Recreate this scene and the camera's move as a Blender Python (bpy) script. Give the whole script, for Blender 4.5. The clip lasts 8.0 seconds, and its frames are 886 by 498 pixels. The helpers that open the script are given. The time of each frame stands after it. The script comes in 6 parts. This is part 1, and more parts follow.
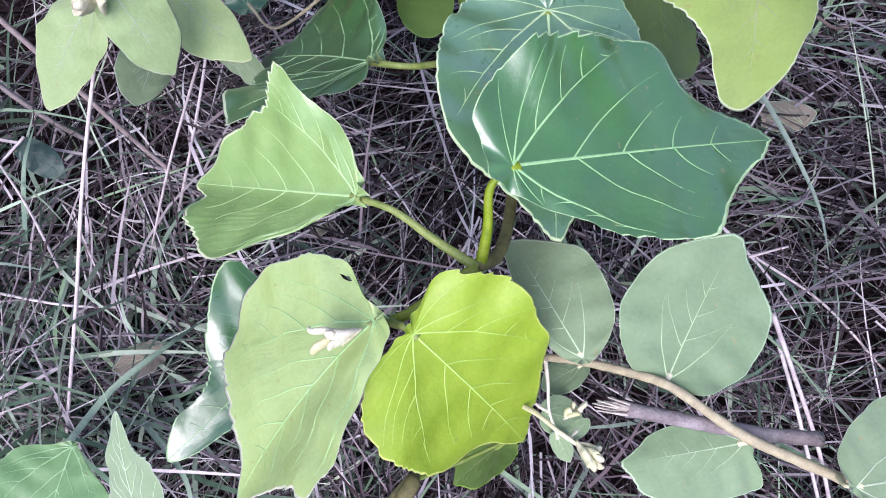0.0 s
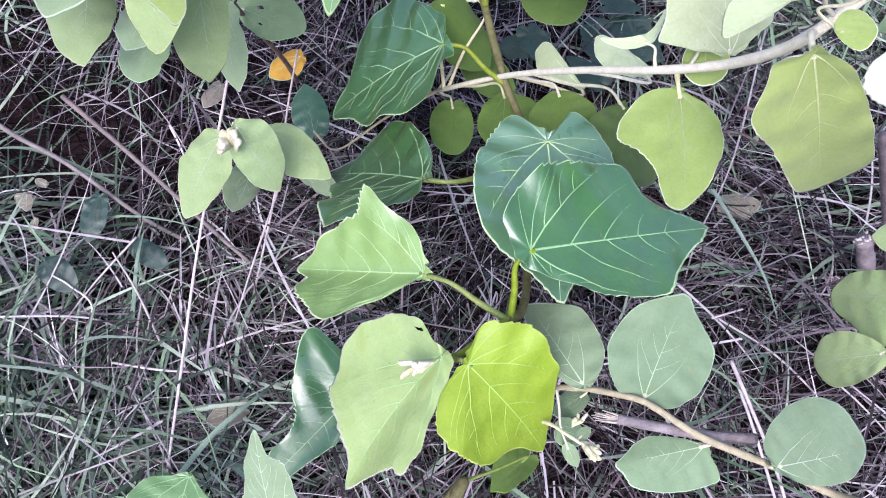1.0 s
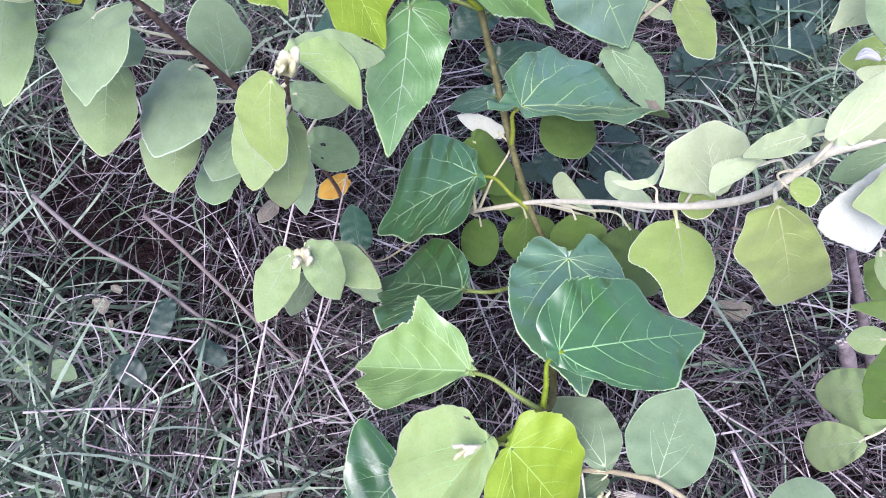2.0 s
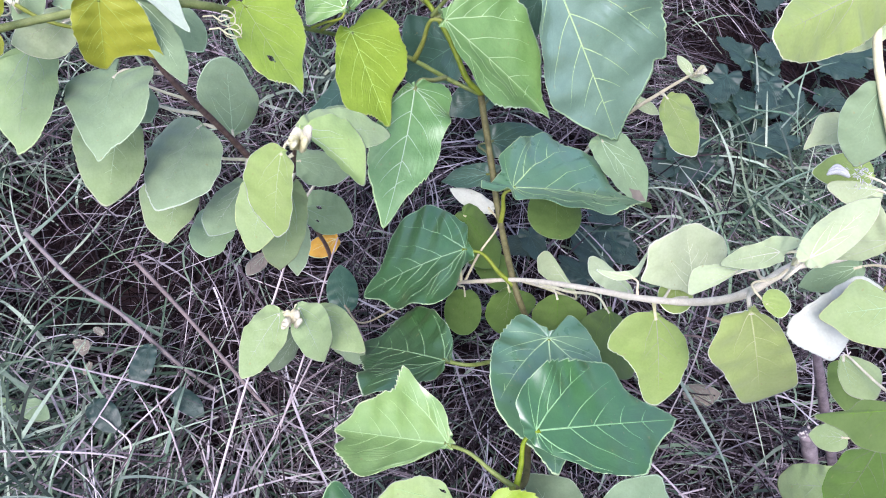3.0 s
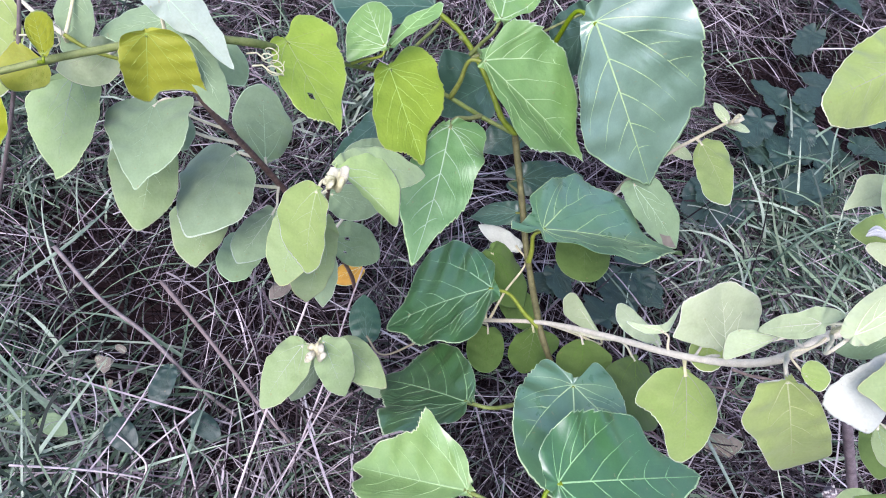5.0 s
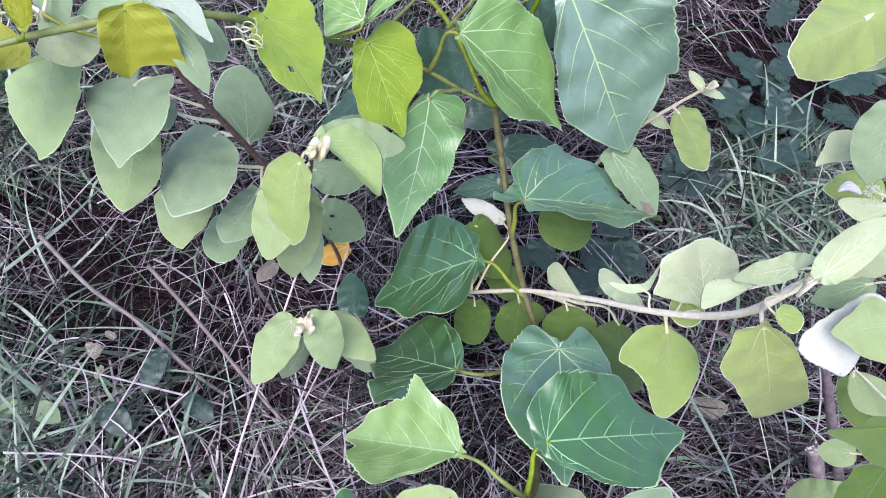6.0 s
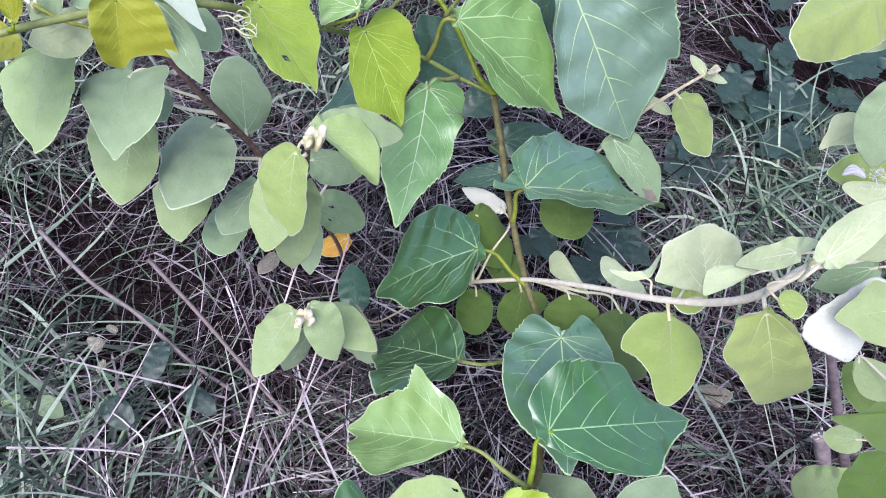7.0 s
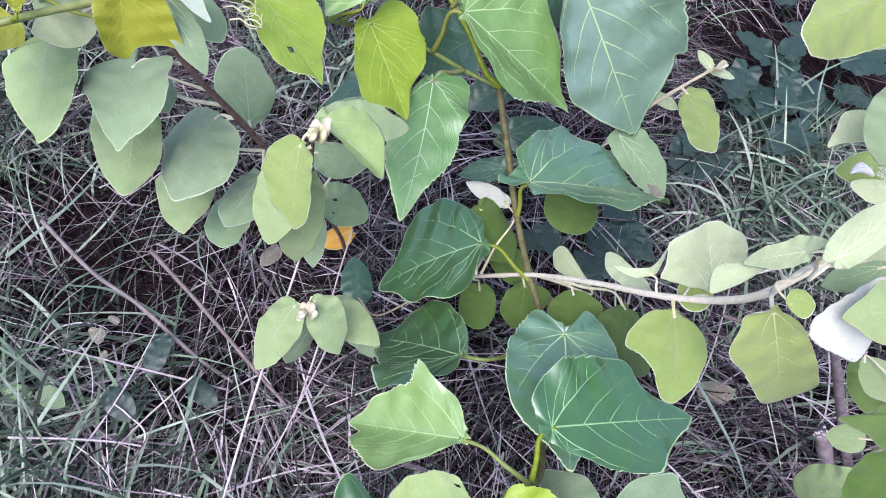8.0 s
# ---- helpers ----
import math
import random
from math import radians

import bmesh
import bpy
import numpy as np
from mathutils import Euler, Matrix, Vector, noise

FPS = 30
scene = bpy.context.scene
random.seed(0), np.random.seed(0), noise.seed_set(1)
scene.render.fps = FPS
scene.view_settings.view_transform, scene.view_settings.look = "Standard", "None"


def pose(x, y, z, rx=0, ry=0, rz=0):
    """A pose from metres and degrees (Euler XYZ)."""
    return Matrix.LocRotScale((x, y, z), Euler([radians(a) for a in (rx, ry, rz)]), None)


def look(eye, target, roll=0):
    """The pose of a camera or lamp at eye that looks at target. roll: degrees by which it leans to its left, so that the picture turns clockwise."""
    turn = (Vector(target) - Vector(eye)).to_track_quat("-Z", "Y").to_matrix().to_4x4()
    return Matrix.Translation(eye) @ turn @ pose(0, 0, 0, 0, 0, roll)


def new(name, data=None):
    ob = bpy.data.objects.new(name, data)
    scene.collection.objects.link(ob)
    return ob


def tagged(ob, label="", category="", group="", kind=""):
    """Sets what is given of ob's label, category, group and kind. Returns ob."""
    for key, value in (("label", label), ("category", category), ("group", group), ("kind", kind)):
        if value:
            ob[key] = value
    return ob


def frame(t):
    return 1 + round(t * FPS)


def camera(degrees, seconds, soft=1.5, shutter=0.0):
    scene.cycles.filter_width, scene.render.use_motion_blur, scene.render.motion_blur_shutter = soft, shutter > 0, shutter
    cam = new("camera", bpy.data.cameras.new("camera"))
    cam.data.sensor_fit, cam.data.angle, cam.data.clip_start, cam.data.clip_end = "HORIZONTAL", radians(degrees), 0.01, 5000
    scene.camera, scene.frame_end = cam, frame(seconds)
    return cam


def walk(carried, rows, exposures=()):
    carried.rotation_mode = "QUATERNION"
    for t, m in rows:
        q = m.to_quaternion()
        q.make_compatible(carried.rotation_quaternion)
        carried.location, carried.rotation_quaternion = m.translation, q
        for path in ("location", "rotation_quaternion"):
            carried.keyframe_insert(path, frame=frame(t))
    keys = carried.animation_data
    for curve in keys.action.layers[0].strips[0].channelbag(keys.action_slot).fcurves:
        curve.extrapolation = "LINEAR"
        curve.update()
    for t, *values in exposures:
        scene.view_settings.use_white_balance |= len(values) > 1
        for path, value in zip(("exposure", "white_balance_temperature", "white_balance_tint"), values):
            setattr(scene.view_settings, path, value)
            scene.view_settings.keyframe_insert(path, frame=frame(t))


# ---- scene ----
SKY, SUN, EXPO, KELVIN, TINT = 0.15, 1.3, 1.2, 5780, 23
# Lens and path: metres from the first eye, which looks steeply down on the shrubs.
cam = camera(62.9, 8.0, 1.05)
METRES, EYE, TILT, LEAN, TURN = 0.5, 0.83, -77.0, 0.0, 0.0
ROWS = [
    (0, 0, -0, -0, -0, -0, -0),
    (0.5, -0.0447, -0.2215, 0.009, -1.04, 3.53, 0.1),
    (1, -0.075, -0.3898, -0.0445, -0.2, 6.82, 1.39),
    (1.5, -0.1141, -0.5628, -0.0651, -0.7, 11.46, 2.71),
    (2, -0.1658, -0.6506, -0.0647, -0.29, 14.41, 1.31),
    (2.2, -0.1736, -0.6791, -0.0467, -0.99, 15.57, 0.24),
    (3.3, -0.2258, -0.7238, -0.0299, -3.83, 19.01, -3.55),
    (3.5, -0.2454, -0.7227, -0.0198, -3.99, 19.28, -4.8),
    (4, -0.2589, -0.7154, 0.0119, -3.89, 19.59, -6.49),
    (4.5, -0.2482, -0.7264, 0.0249, -3.64, 19.84, -6.68),
    (4.7, -0.2439, -0.7265, 0.0246, -3.22, 19.96, -6.37),
    (5.8, -0.2169, -0.7419, -0.0219, -3.31, 19.09, -3.04),
    (6, -0.2247, -0.7368, -0.0347, -3.46, 19.12, -3.14),
    (6.5, -0.219, -0.7326, -0.0331, -3.43, 18.85, -2.82),
    (7, -0.2121, -0.7233, -0.0336, -2.87, 18.4, -2.61),
    (7.5, -0.2039, -0.7164, -0.0303, -2.78, 18.03, -2.63),
    (8, -0.2189, -0.7155, -0.0268, -2.96, 17.81, -3.17),
]
walk(cam, [(t, pose(0, 0, EYE, TILT, LEAN, TURN) @ pose(METRES * x, METRES * y, METRES * z, 90 + pitch, roll, yaw)) for t, x, y, z, yaw, pitch, roll in ROWS],
     [(t, EXPO + dark, KELVIN, TINT) for t, dark in ((0.0, -0.08), (1.0, 0.0), (2.2, 0.0), (3.5, -0.05), (6.0, -0.12), (8.0, -0.12))])

# ---- light: bright open shade under a hazy sky ----
SUN_HEIGHT, SUN_TURN = radians(60), radians(200)
world = bpy.data.worlds.new("sky")
scene.world = world
world.use_nodes = True
sky = world.node_tree.nodes.new("ShaderNodeTexSky")
sky.sky_type, sky.sun_disc = "NISHITA", False
sky.sun_elevation, sky.sun_rotation = SUN_HEIGHT, SUN_TURN
sky.air_density, sky.dust_density = 1.0, 4.0
world.node_tree.links.new(sky.outputs[0], world.node_tree.nodes["Background"].inputs[0])
world.node_tree.nodes["Background"].inputs[1].default_value = SKY
sun_data = bpy.data.lights.new("sun", "SUN")
sun_data.energy, sun_data.angle, sun_data.color = SUN, radians(40), (1.0, 0.97, 0.92)
sun = new("sun", sun_data)
sun_way = Vector((math.sin(SUN_TURN) * math.cos(SUN_HEIGHT), math.cos(SUN_TURN) * math.cos(SUN_HEIGHT), math.sin(SUN_HEIGHT)))
sun.matrix_world = look(sun_way * 8, (0, 0, 0))


# ---- materials ----
def shader(name):
    mat = bpy.data.materials.new(name)
    mat.use_nodes = True
    tree = mat.node_tree
    return mat, tree, tree.nodes["Principled BSDF"], tree.nodes["Material Output"]


def add(tree, kind, **inputs):
    node = tree.nodes.new(kind)
    for key, value in inputs.items():
        node.inputs[key.replace("_", " ")].default_value = value
    return node


def noise_of(tree, coord, scale, detail=4.0, rough=0.55):
    node = add(tree, "ShaderNodeTexNoise", Scale=scale, Detail=detail, Roughness=rough)
    tree.links.new(coord, node.inputs["Vector"])
    return node.outputs["Fac"]


def ramp(tree, fac, stops):
    node = tree.nodes.new("ShaderNodeValToRGB")
    while len(node.color_ramp.elements) < len(stops):
        node.color_ramp.elements.new(0.5)
    for element, (place, colour) in zip(node.color_ramp.elements, stops):
        element.position, element.color = place, (*colour, 1)
    tree.links.new(fac, node.inputs["Fac"])
    return node.outputs["Color"]


def mixed(tree, fac, a, b, how="MIX"):
    node = tree.nodes.new("ShaderNodeMix")
    node.data_type, node.blend_type = "RGBA", how
    for socket, value in ((node.inputs[0], fac), (node.inputs[6], a), (node.inputs[7], b)):
        if isinstance(value, (int, float)):
            socket.default_value = value
        elif isinstance(value, tuple):
            socket.default_value = (*value, 1)
        else:
            tree.links.new(value, socket)
    return node.outputs[2]


def tinted(tree, colour, random_out, hue=0.02, value=0.25, sat=0.15):
    node = tree.nodes.new("ShaderNodeHueSaturation")
    for key, spread, middle in (("Hue", hue, 0.5), ("Value", value, 1.0), ("Saturation", sat, 1.0)):
        m = tree.nodes.new("ShaderNodeMapRange")
        m.inputs["To Min"].default_value, m.inputs["To Max"].default_value = middle - spread, middle + spread
        if key == "Value":
            tree.links.new(random_out, m.inputs["Value"])
        else:
            w = tree.nodes.new("ShaderNodeMath")
            w.operation, w.inputs[1].default_value = "MULTIPLY", 7.31 if key == "Hue" else 3.77
            f = tree.nodes.new("ShaderNodeMath")
            f.operation = "FRACT"
            tree.links.new(random_out, w.inputs[0])
            tree.links.new(w.outputs[0], f.inputs[0])
            tree.links.new(f.outputs[0], m.inputs["Value"])
        tree.links.new(m.outputs[0], node.inputs[key])
    tree.links.new(colour, node.inputs["Color"])
    return node.outputs["Color"]


def leaf_material(name, dark, light, rough, glow, sheen=0.0, cell=330.0, bump=0.25, spec=0.5, coat=0.0):
    """A leaf skin: blotches, fine cells between the veinlets, light that comes through."""
    mat, tree, bsdf, out = shader(name)
    coord = tree.nodes.new("ShaderNodeTexCoord").outputs["Object"]
    info = tree.nodes.new("ShaderNodeObjectInfo").outputs["Random"]
    blot = ramp(tree, noise_of(tree, coord, 38), ((0.3, dark), (0.72, light)))
    fine = ramp(tree, noise_of(tree, coord, 420, 3), ((0.3, (0.93, 0.93, 0.93)), (0.7, (1.05, 1.05, 1.05))))
    colour = tinted(tree, mixed(tree, 1.0, blot, fine, "MULTIPLY"), info, 0.006, 0.07, 0.05)
    speck = ramp(tree, noise_of(tree, coord, 190, 1, 0.3), ((0.735, (0, 0, 0)), (0.78, (1, 1, 1))))
    colour = mixed(tree, speck, colour, mixed(tree, 0.45, colour, (0.3, 0.22, 0.1)))
    tree.links.new(colour, bsdf.inputs["Base Color"])
    worn = tree.nodes.new("ShaderNodeMapRange")
    worn.inputs["To Min"].default_value, worn.inputs["To Max"].default_value = rough - 0.08, rough + 0.12
    tree.links.new(noise_of(tree, coord, 60, 3), worn.inputs["Value"])
    tree.links.new(worn.outputs[0], bsdf.inputs["Roughness"])
    bsdf.inputs["Specular IOR Level"].default_value = spec
    bsdf.inputs["Sheen Weight"].default_value = sheen
    bsdf.inputs["Coat Weight"].default_value = coat
    bsdf.inputs["Coat Roughness"].default_value = 0.28
    bsdf.inputs["Coat IOR"].default_value = 1.8
    bsdf.inputs["Sheen Roughness"].default_value = 0.6
    cells = add(tree, "ShaderNodeTexVoronoi", Scale=cell)
    cells.feature = "DISTANCE_TO_EDGE"
    tree.links.new(coord, cells.inputs["Vector"])
    lump = add(tree, "ShaderNodeBump", Strength=bump, Distance=0.0005)
    tree.links.new(cells.outputs["Distance"], lump.inputs["Height"])
    lump2 = add(tree, "ShaderNodeBump", Strength=0.35, Distance=0.004)
    tree.links.new(noise_of(tree, coord, 55, 2), lump2.inputs["Height"])
    tree.links.new(lump2.outputs[0], lump.inputs["Normal"])
    tree.links.new(lump.outputs[0], bsdf.inputs["Normal"])
    thin = tree.nodes.new("ShaderNodeBsdfTranslucent")
    tree.links.new(mixed(tree, 0.5, colour, (0.38, 0.55, 0.1)), thin.inputs["Color"])
    tree.links.new(lump.outputs[0], thin.inputs["Normal"])
    mix = tree.nodes.new("ShaderNodeMixShader")
    mix.inputs[0].default_value = glow
    tree.links.new(bsdf.outputs[0], mix.inputs[1])
    tree.links.new(thin.outputs[0], mix.inputs[2])
    tree.links.new(mix.outputs[0], out.inputs["Surface"])
    return mat


def plain_material(name, dark, light, rough=0.7, scale=90.0, bump=0.3, deep=0.001, hue=0.02, value=0.25, island=False, stretch=(1, 1, 1), glow=0.0, pieces=(), sheen=0.3):
    """Bark, stalks, straw and soil: two scales of colour and relief, varied from piece to piece."""
    mat, tree, bsdf, out = shader(name)
    coord = tree.nodes.new("ShaderNodeTexCoord").outputs["Object"]
    place = add(tree, "ShaderNodeMapping")
    place.inputs["Scale"].default_value = stretch
    tree.links.new(coord, place.inputs["Vector"])
    big = ramp(tree, noise_of(tree, place.outputs[0], scale, 5), ((0.3, dark), (0.7, light)))
    fine = ramp(tree, noise_of(tree, place.outputs[0], scale * 9, 3), ((0.25, (0.75, 0.75, 0.75)), (0.75, (1.15, 1.15, 1.15))))
    source = tree.nodes.new("ShaderNodeNewGeometry").outputs["Random Per Island"] if island else tree.nodes.new("ShaderNodeObjectInfo").outputs["Random"]
    colour = tinted(tree, mixed(tree, 1.0, big, fine, "MULTIPLY"), source, hue, value, 0.3)
    if pieces:
        colour = tinted(tree, mixed(tree, 1.0, ramp(tree, source, pieces), fine, "MULTIPLY"), source, hue, 0.05, 0.3)
    tree.links.new(colour, bsdf.inputs["Base Color"])
    bsdf.inputs["Roughness"].default_value = rough
    bsdf.inputs["Specular IOR Level"].default_value = sheen
    lump = add(tree, "ShaderNodeBump", Strength=bump, Distance=deep)
    tree.links.new(noise_of(tree, place.outputs[0], scale * 4, 5), lump.inputs["Height"])
    tree.links.new(lump.outputs[0], bsdf.inputs["Normal"])
    if glow:
        thin = tree.nodes.new("ShaderNodeBsdfTranslucent")
        tree.links.new(colour, thin.inputs["Color"])
        mix = tree.nodes.new("ShaderNodeMixShader")
        mix.inputs[0].default_value = glow
        tree.links.new(bsdf.outputs[0], mix.inputs[1])
        tree.links.new(thin.outputs[0], mix.inputs[2])
        tree.links.new(mix.outputs[0], out.inputs["Surface"])
    return mat


UPPER = {
    "deep": leaf_material("leaf_deep_green", (0.035, 0.112, 0.03), (0.056, 0.156, 0.043), 0.3, 0.12, spec=0.8, coat=0.65),
    "sheen": leaf_material("leaf_sheen_green", (0.112, 0.24, 0.078), (0.165, 0.305, 0.112), 0.4, 0.2, spec=0.5, coat=0.25),
    "mid": leaf_material("leaf_mid_green", (0.2, 0.335, 0.1), (0.275, 0.41, 0.145), 0.38, 0.18, spec=0.7, coat=0.4),
    # deep green with some bluish sky gloss mixed into the base colour
    "satin": leaf_material("leaf_satin_green", (0.068, 0.165, 0.078), (0.1, 0.215, 0.11), 0.28, 0.14, spec=0.9, coat=0.85),
    # paler and bluer still: a sky sheen painted into the base colour
    "skylit": leaf_material("leaf_skylit_green", (0.125, 0.22, 0.145), (0.17, 0.28, 0.185), 0.32, 0.16, spec=0.8, coat=0.75),
    "fresh": leaf_material("leaf_fresh_green", (0.142, 0.285, 0.066), (0.2, 0.35, 0.1), 0.42, 0.2, spec=0.5, coat=0.2),
    # for leaves set back in the shrubs: shade and bluish sky reflection in the colour
    "dusk": leaf_material("leaf_shaded_blue_green", (0.03, 0.082, 0.05), (0.045, 0.112, 0.066), 0.42, 0.1, spec=0.5, coat=0.2),
    "young": leaf_material("leaf_young_yellow_green", (0.36, 0.51, 0.15), (0.43, 0.58, 0.21), 0.42, 0.28, coat=0.35),
    "vine": leaf_material("leaf_vine_yellow", (0.265, 0.405, 0.03), (0.345, 0.49, 0.052), 0.42, 0.36),
    "gold": leaf_material("leaf_vine_gold", (0.37, 0.4, 0.018), (0.47, 0.5, 0.03), 0.5, 0.45),
    "velvet": leaf_material("leaf_velvet_grey_green", (0.205, 0.298, 0.152), (0.265, 0.368, 0.202), 0.72, 0.24, 0.2, 260, 0.3, 0.3),
    "slate": leaf_material("leaf_velvet_dull", (0.15, 0.228, 0.118), (0.198, 0.285, 0.16), 0.68, 0.22, 0.2, 260, 0.3, 0.35),
    "sage": leaf_material("leaf_velvet_sage", (0.25, 0.35, 0.138), (0.32, 0.42, 0.195), 0.72, 0.26, 0.25, 260, 0.3, 0.3),
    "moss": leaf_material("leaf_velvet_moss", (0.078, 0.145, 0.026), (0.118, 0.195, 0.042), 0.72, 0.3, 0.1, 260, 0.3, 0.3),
    "lime": leaf_material("leaf_velvet_lime", (0.285, 0.385, 0.095), (0.365, 0.46, 0.145), 0.72, 0.4, 0.2, 260, 0.3, 0.3),
    "pale": leaf_material("leaf_velvet_pale", (0.43, 0.52, 0.28), (0.52, 0.6, 0.37), 0.75, 0.3, 0.25, 260, 0.25, 0.3),
    "silver": leaf_material("leaf_velvet_silver", (0.33, 0.41, 0.31), (0.41, 0.48, 0.38), 0.75, 0.25, 0.2, 260, 0.25, 0.3),
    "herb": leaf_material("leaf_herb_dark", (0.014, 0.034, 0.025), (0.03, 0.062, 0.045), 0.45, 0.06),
    "fallen": leaf_material("leaf_fallen_yellow", (0.42, 0.21, 0.025), (0.62, 0.38, 0.05), 0.65, 0.2),
    "dry": leaf_material("leaf_dry_mauve", (0.15, 0.126, 0.1), (0.26, 0.222, 0.168), 0.75, 0.1),
}
UNDER = {
    "smooth": leaf_material("leaf_underside_green", (0.22, 0.36, 0.14), (0.3, 0.44, 0.2), 0.6, 0.25),
    "felt": leaf_material("leaf_underside_felt", (0.5, 0.53, 0.44), (0.6, 0.63, 0.53), 0.85, 0.2, 0.3),
}
VEIN = {
    "smooth": plain_material("vein_pale_green", (0.31, 0.49, 0.26), (0.4, 0.57, 0.34), 0.5, 200, glow=0.2, value=0.05),
    "felt": plain_material("vein_felted", (0.37, 0.49, 0.3), (0.47, 0.58, 0.39), 0.7, 200, glow=0.2),
    "lit": plain_material("vein_light_green", (0.42, 0.57, 0.3), (0.52, 0.65, 0.38), 0.5, 200, glow=0.2, value=0.05),
    "cream": plain_material("vein_pale_cream", (0.6, 0.66, 0.42), (0.7, 0.75, 0.52), 0.7, 200, glow=0.2),
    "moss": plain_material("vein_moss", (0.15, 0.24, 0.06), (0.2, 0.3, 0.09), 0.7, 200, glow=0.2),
    "pale": plain_material("vein_lime", (0.42, 0.5, 0.23), (0.51, 0.58, 0.31), 0.7, 200, glow=0.2),
    # muted to go with the leaf skin that has shade in its colour
    "dusk": plain_material("vein_shaded", (0.13, 0.23, 0.15), (0.18, 0.29, 0.2), 0.5, 200, glow=0.1, value=0.05),
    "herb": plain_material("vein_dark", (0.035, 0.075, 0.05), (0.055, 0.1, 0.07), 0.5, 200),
    "young": plain_material("vein_young", (0.44, 0.56, 0.15), (0.53, 0.64, 0.23), 0.6, 200, glow=0.3),
}
GREEN_STALK = plain_material("stalk_yellow_green", (0.13, 0.175, 0.03), (0.22, 0.26, 0.065), 0.5, 120, value=0.1)
HERB_STALK = plain_material("stalk_dark_green", (0.02, 0.04, 0.025), (0.05, 0.08, 0.05), 0.6, 120)
STEM = plain_material("stem_olive", (0.075, 0.068, 0.026), (0.165, 0.145, 0.06), 0.6, 110, 0.5, value=0.06)
FELT_STEM = plain_material("stem_felted_buff", (0.54, 0.51, 0.33), (0.68, 0.65, 0.45), 0.85, 150, 0.3, value=0.06)
OLIVE_STEM = plain_material("stem_felted_olive", (0.25, 0.235, 0.145), (0.38, 0.36, 0.23), 0.8, 150, 0.4, value=0.06)
BROWN_STEM = plain_material("stem_red_brown", (0.1, 0.068, 0.052), (0.23, 0.165, 0.13), 0.7, 120, 0.5)
FELT_BUD = plain_material("bud_felted_cream", (0.5, 0.48, 0.3), (0.68, 0.65, 0.45), 0.85, 200, 0.5, glow=0.15, value=0.08)
DEAD_WOOD = plain_material("wood_grey_dead", (0.11, 0.085, 0.09), (0.24, 0.2, 0.2), 0.8, 80, 0.8, 0.0015, stretch=(1, 1, 1))
WHITE_PETAL = plain_material("petal_white", (0.66, 0.67, 0.64), (0.78, 0.79, 0.76), 0.7, 200, 0.3, glow=0.2, value=0.04)
RAW_WOOD = plain_material("wood_splintered", (0.36, 0.32, 0.28), (0.6, 0.55, 0.5), 0.8, 200, 0.8)
STALK = plain_material("straw_stalk", (0.34, 0.29, 0.29), (0.58, 0.52, 0.5), 0.65, 60, 0.4)
WEED_STALK = plain_material("stalk_mauve_brown", (0.12, 0.1, 0.092), (0.225, 0.19, 0.178), 0.8, 60, 0.4, value=0.1)
STRAW = plain_material("straw", (0.13, 0.105, 0.12), (0.36, 0.32, 0.335), 0.6, 9, 0.2, hue=0.03, island=True, sheen=0.1, pieces=((0.0, (0.012, 0.009, 0.0095)), (0.4, (0.053, 0.041, 0.046)), (0.72, (0.162, 0.134, 0.145)), (0.9, (0.3, 0.262, 0.272)), (1.0, (0.49, 0.445, 0.45))))
PALE_STRAW = plain_material("straw_bleached", (0.3, 0.27, 0.28), (0.6, 0.56, 0.56), 0.6, 9, 0.2, hue=0.02, island=True, sheen=0.15, pieces=((0.0, (0.17, 0.145, 0.147)), (0.6, (0.31, 0.28, 0.28)), (1.0, (0.55, 0.515, 0.51))))
# near-black old straw: the shade deep in the mat is put into its colour
SHADED_STRAW = plain_material("straw_shaded", (0.03, 0.02, 0.02), (0.08, 0.06, 0.06), 0.9, 9, 0.2, hue=0.02, island=True, sheen=0.0, pieces=((0.0, (0.004, 0.003, 0.003)), (0.6, (0.011, 0.008, 0.009)), (0.9, (0.03, 0.023, 0.025)), (1.0, (0.08, 0.064, 0.07))))
GRASS = plain_material("grass_green", (0.08, 0.13, 0.085), (0.18, 0.25, 0.16), 0.5, 12, 0.2, hue=0.02, island=True, sheen=0.2, glow=0.12, pieces=((0.0, (0.018, 0.03, 0.021)), (0.4, (0.076, 0.118, 0.078)), (0.8, (0.21, 0.28, 0.19)), (1.0, (0.38, 0.45, 0.34))))
LONG_GRASS = plain_material("grass_long", (0.12, 0.19, 0.13), (0.2, 0.28, 0.19), 0.5, 60, 0.2, glow=0.15)
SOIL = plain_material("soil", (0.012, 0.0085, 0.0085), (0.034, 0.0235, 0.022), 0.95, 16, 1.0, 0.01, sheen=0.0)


# ---- building blocks ----
def part(name, bm, material, parent=None, label="", at=None, smooth=True):
    """Links a bmesh as one mesh object, under a thing or a part if there is one."""
    data = bpy.data.meshes.new(name)
    bm.to_mesh(data)
    bm.free()
    for m in material if isinstance(material, (list, tuple)) else (material,):
        data.materials.append(m)
    if smooth:
        data.polygons.foreach_set("use_smooth", [True] * len(data.polygons))
    ob = new(name, data)
    if parent:
        ob.parent = parent
    if at is not None:
        ob.matrix_basis = at
    if label:
        ob["label"] = label
    return ob


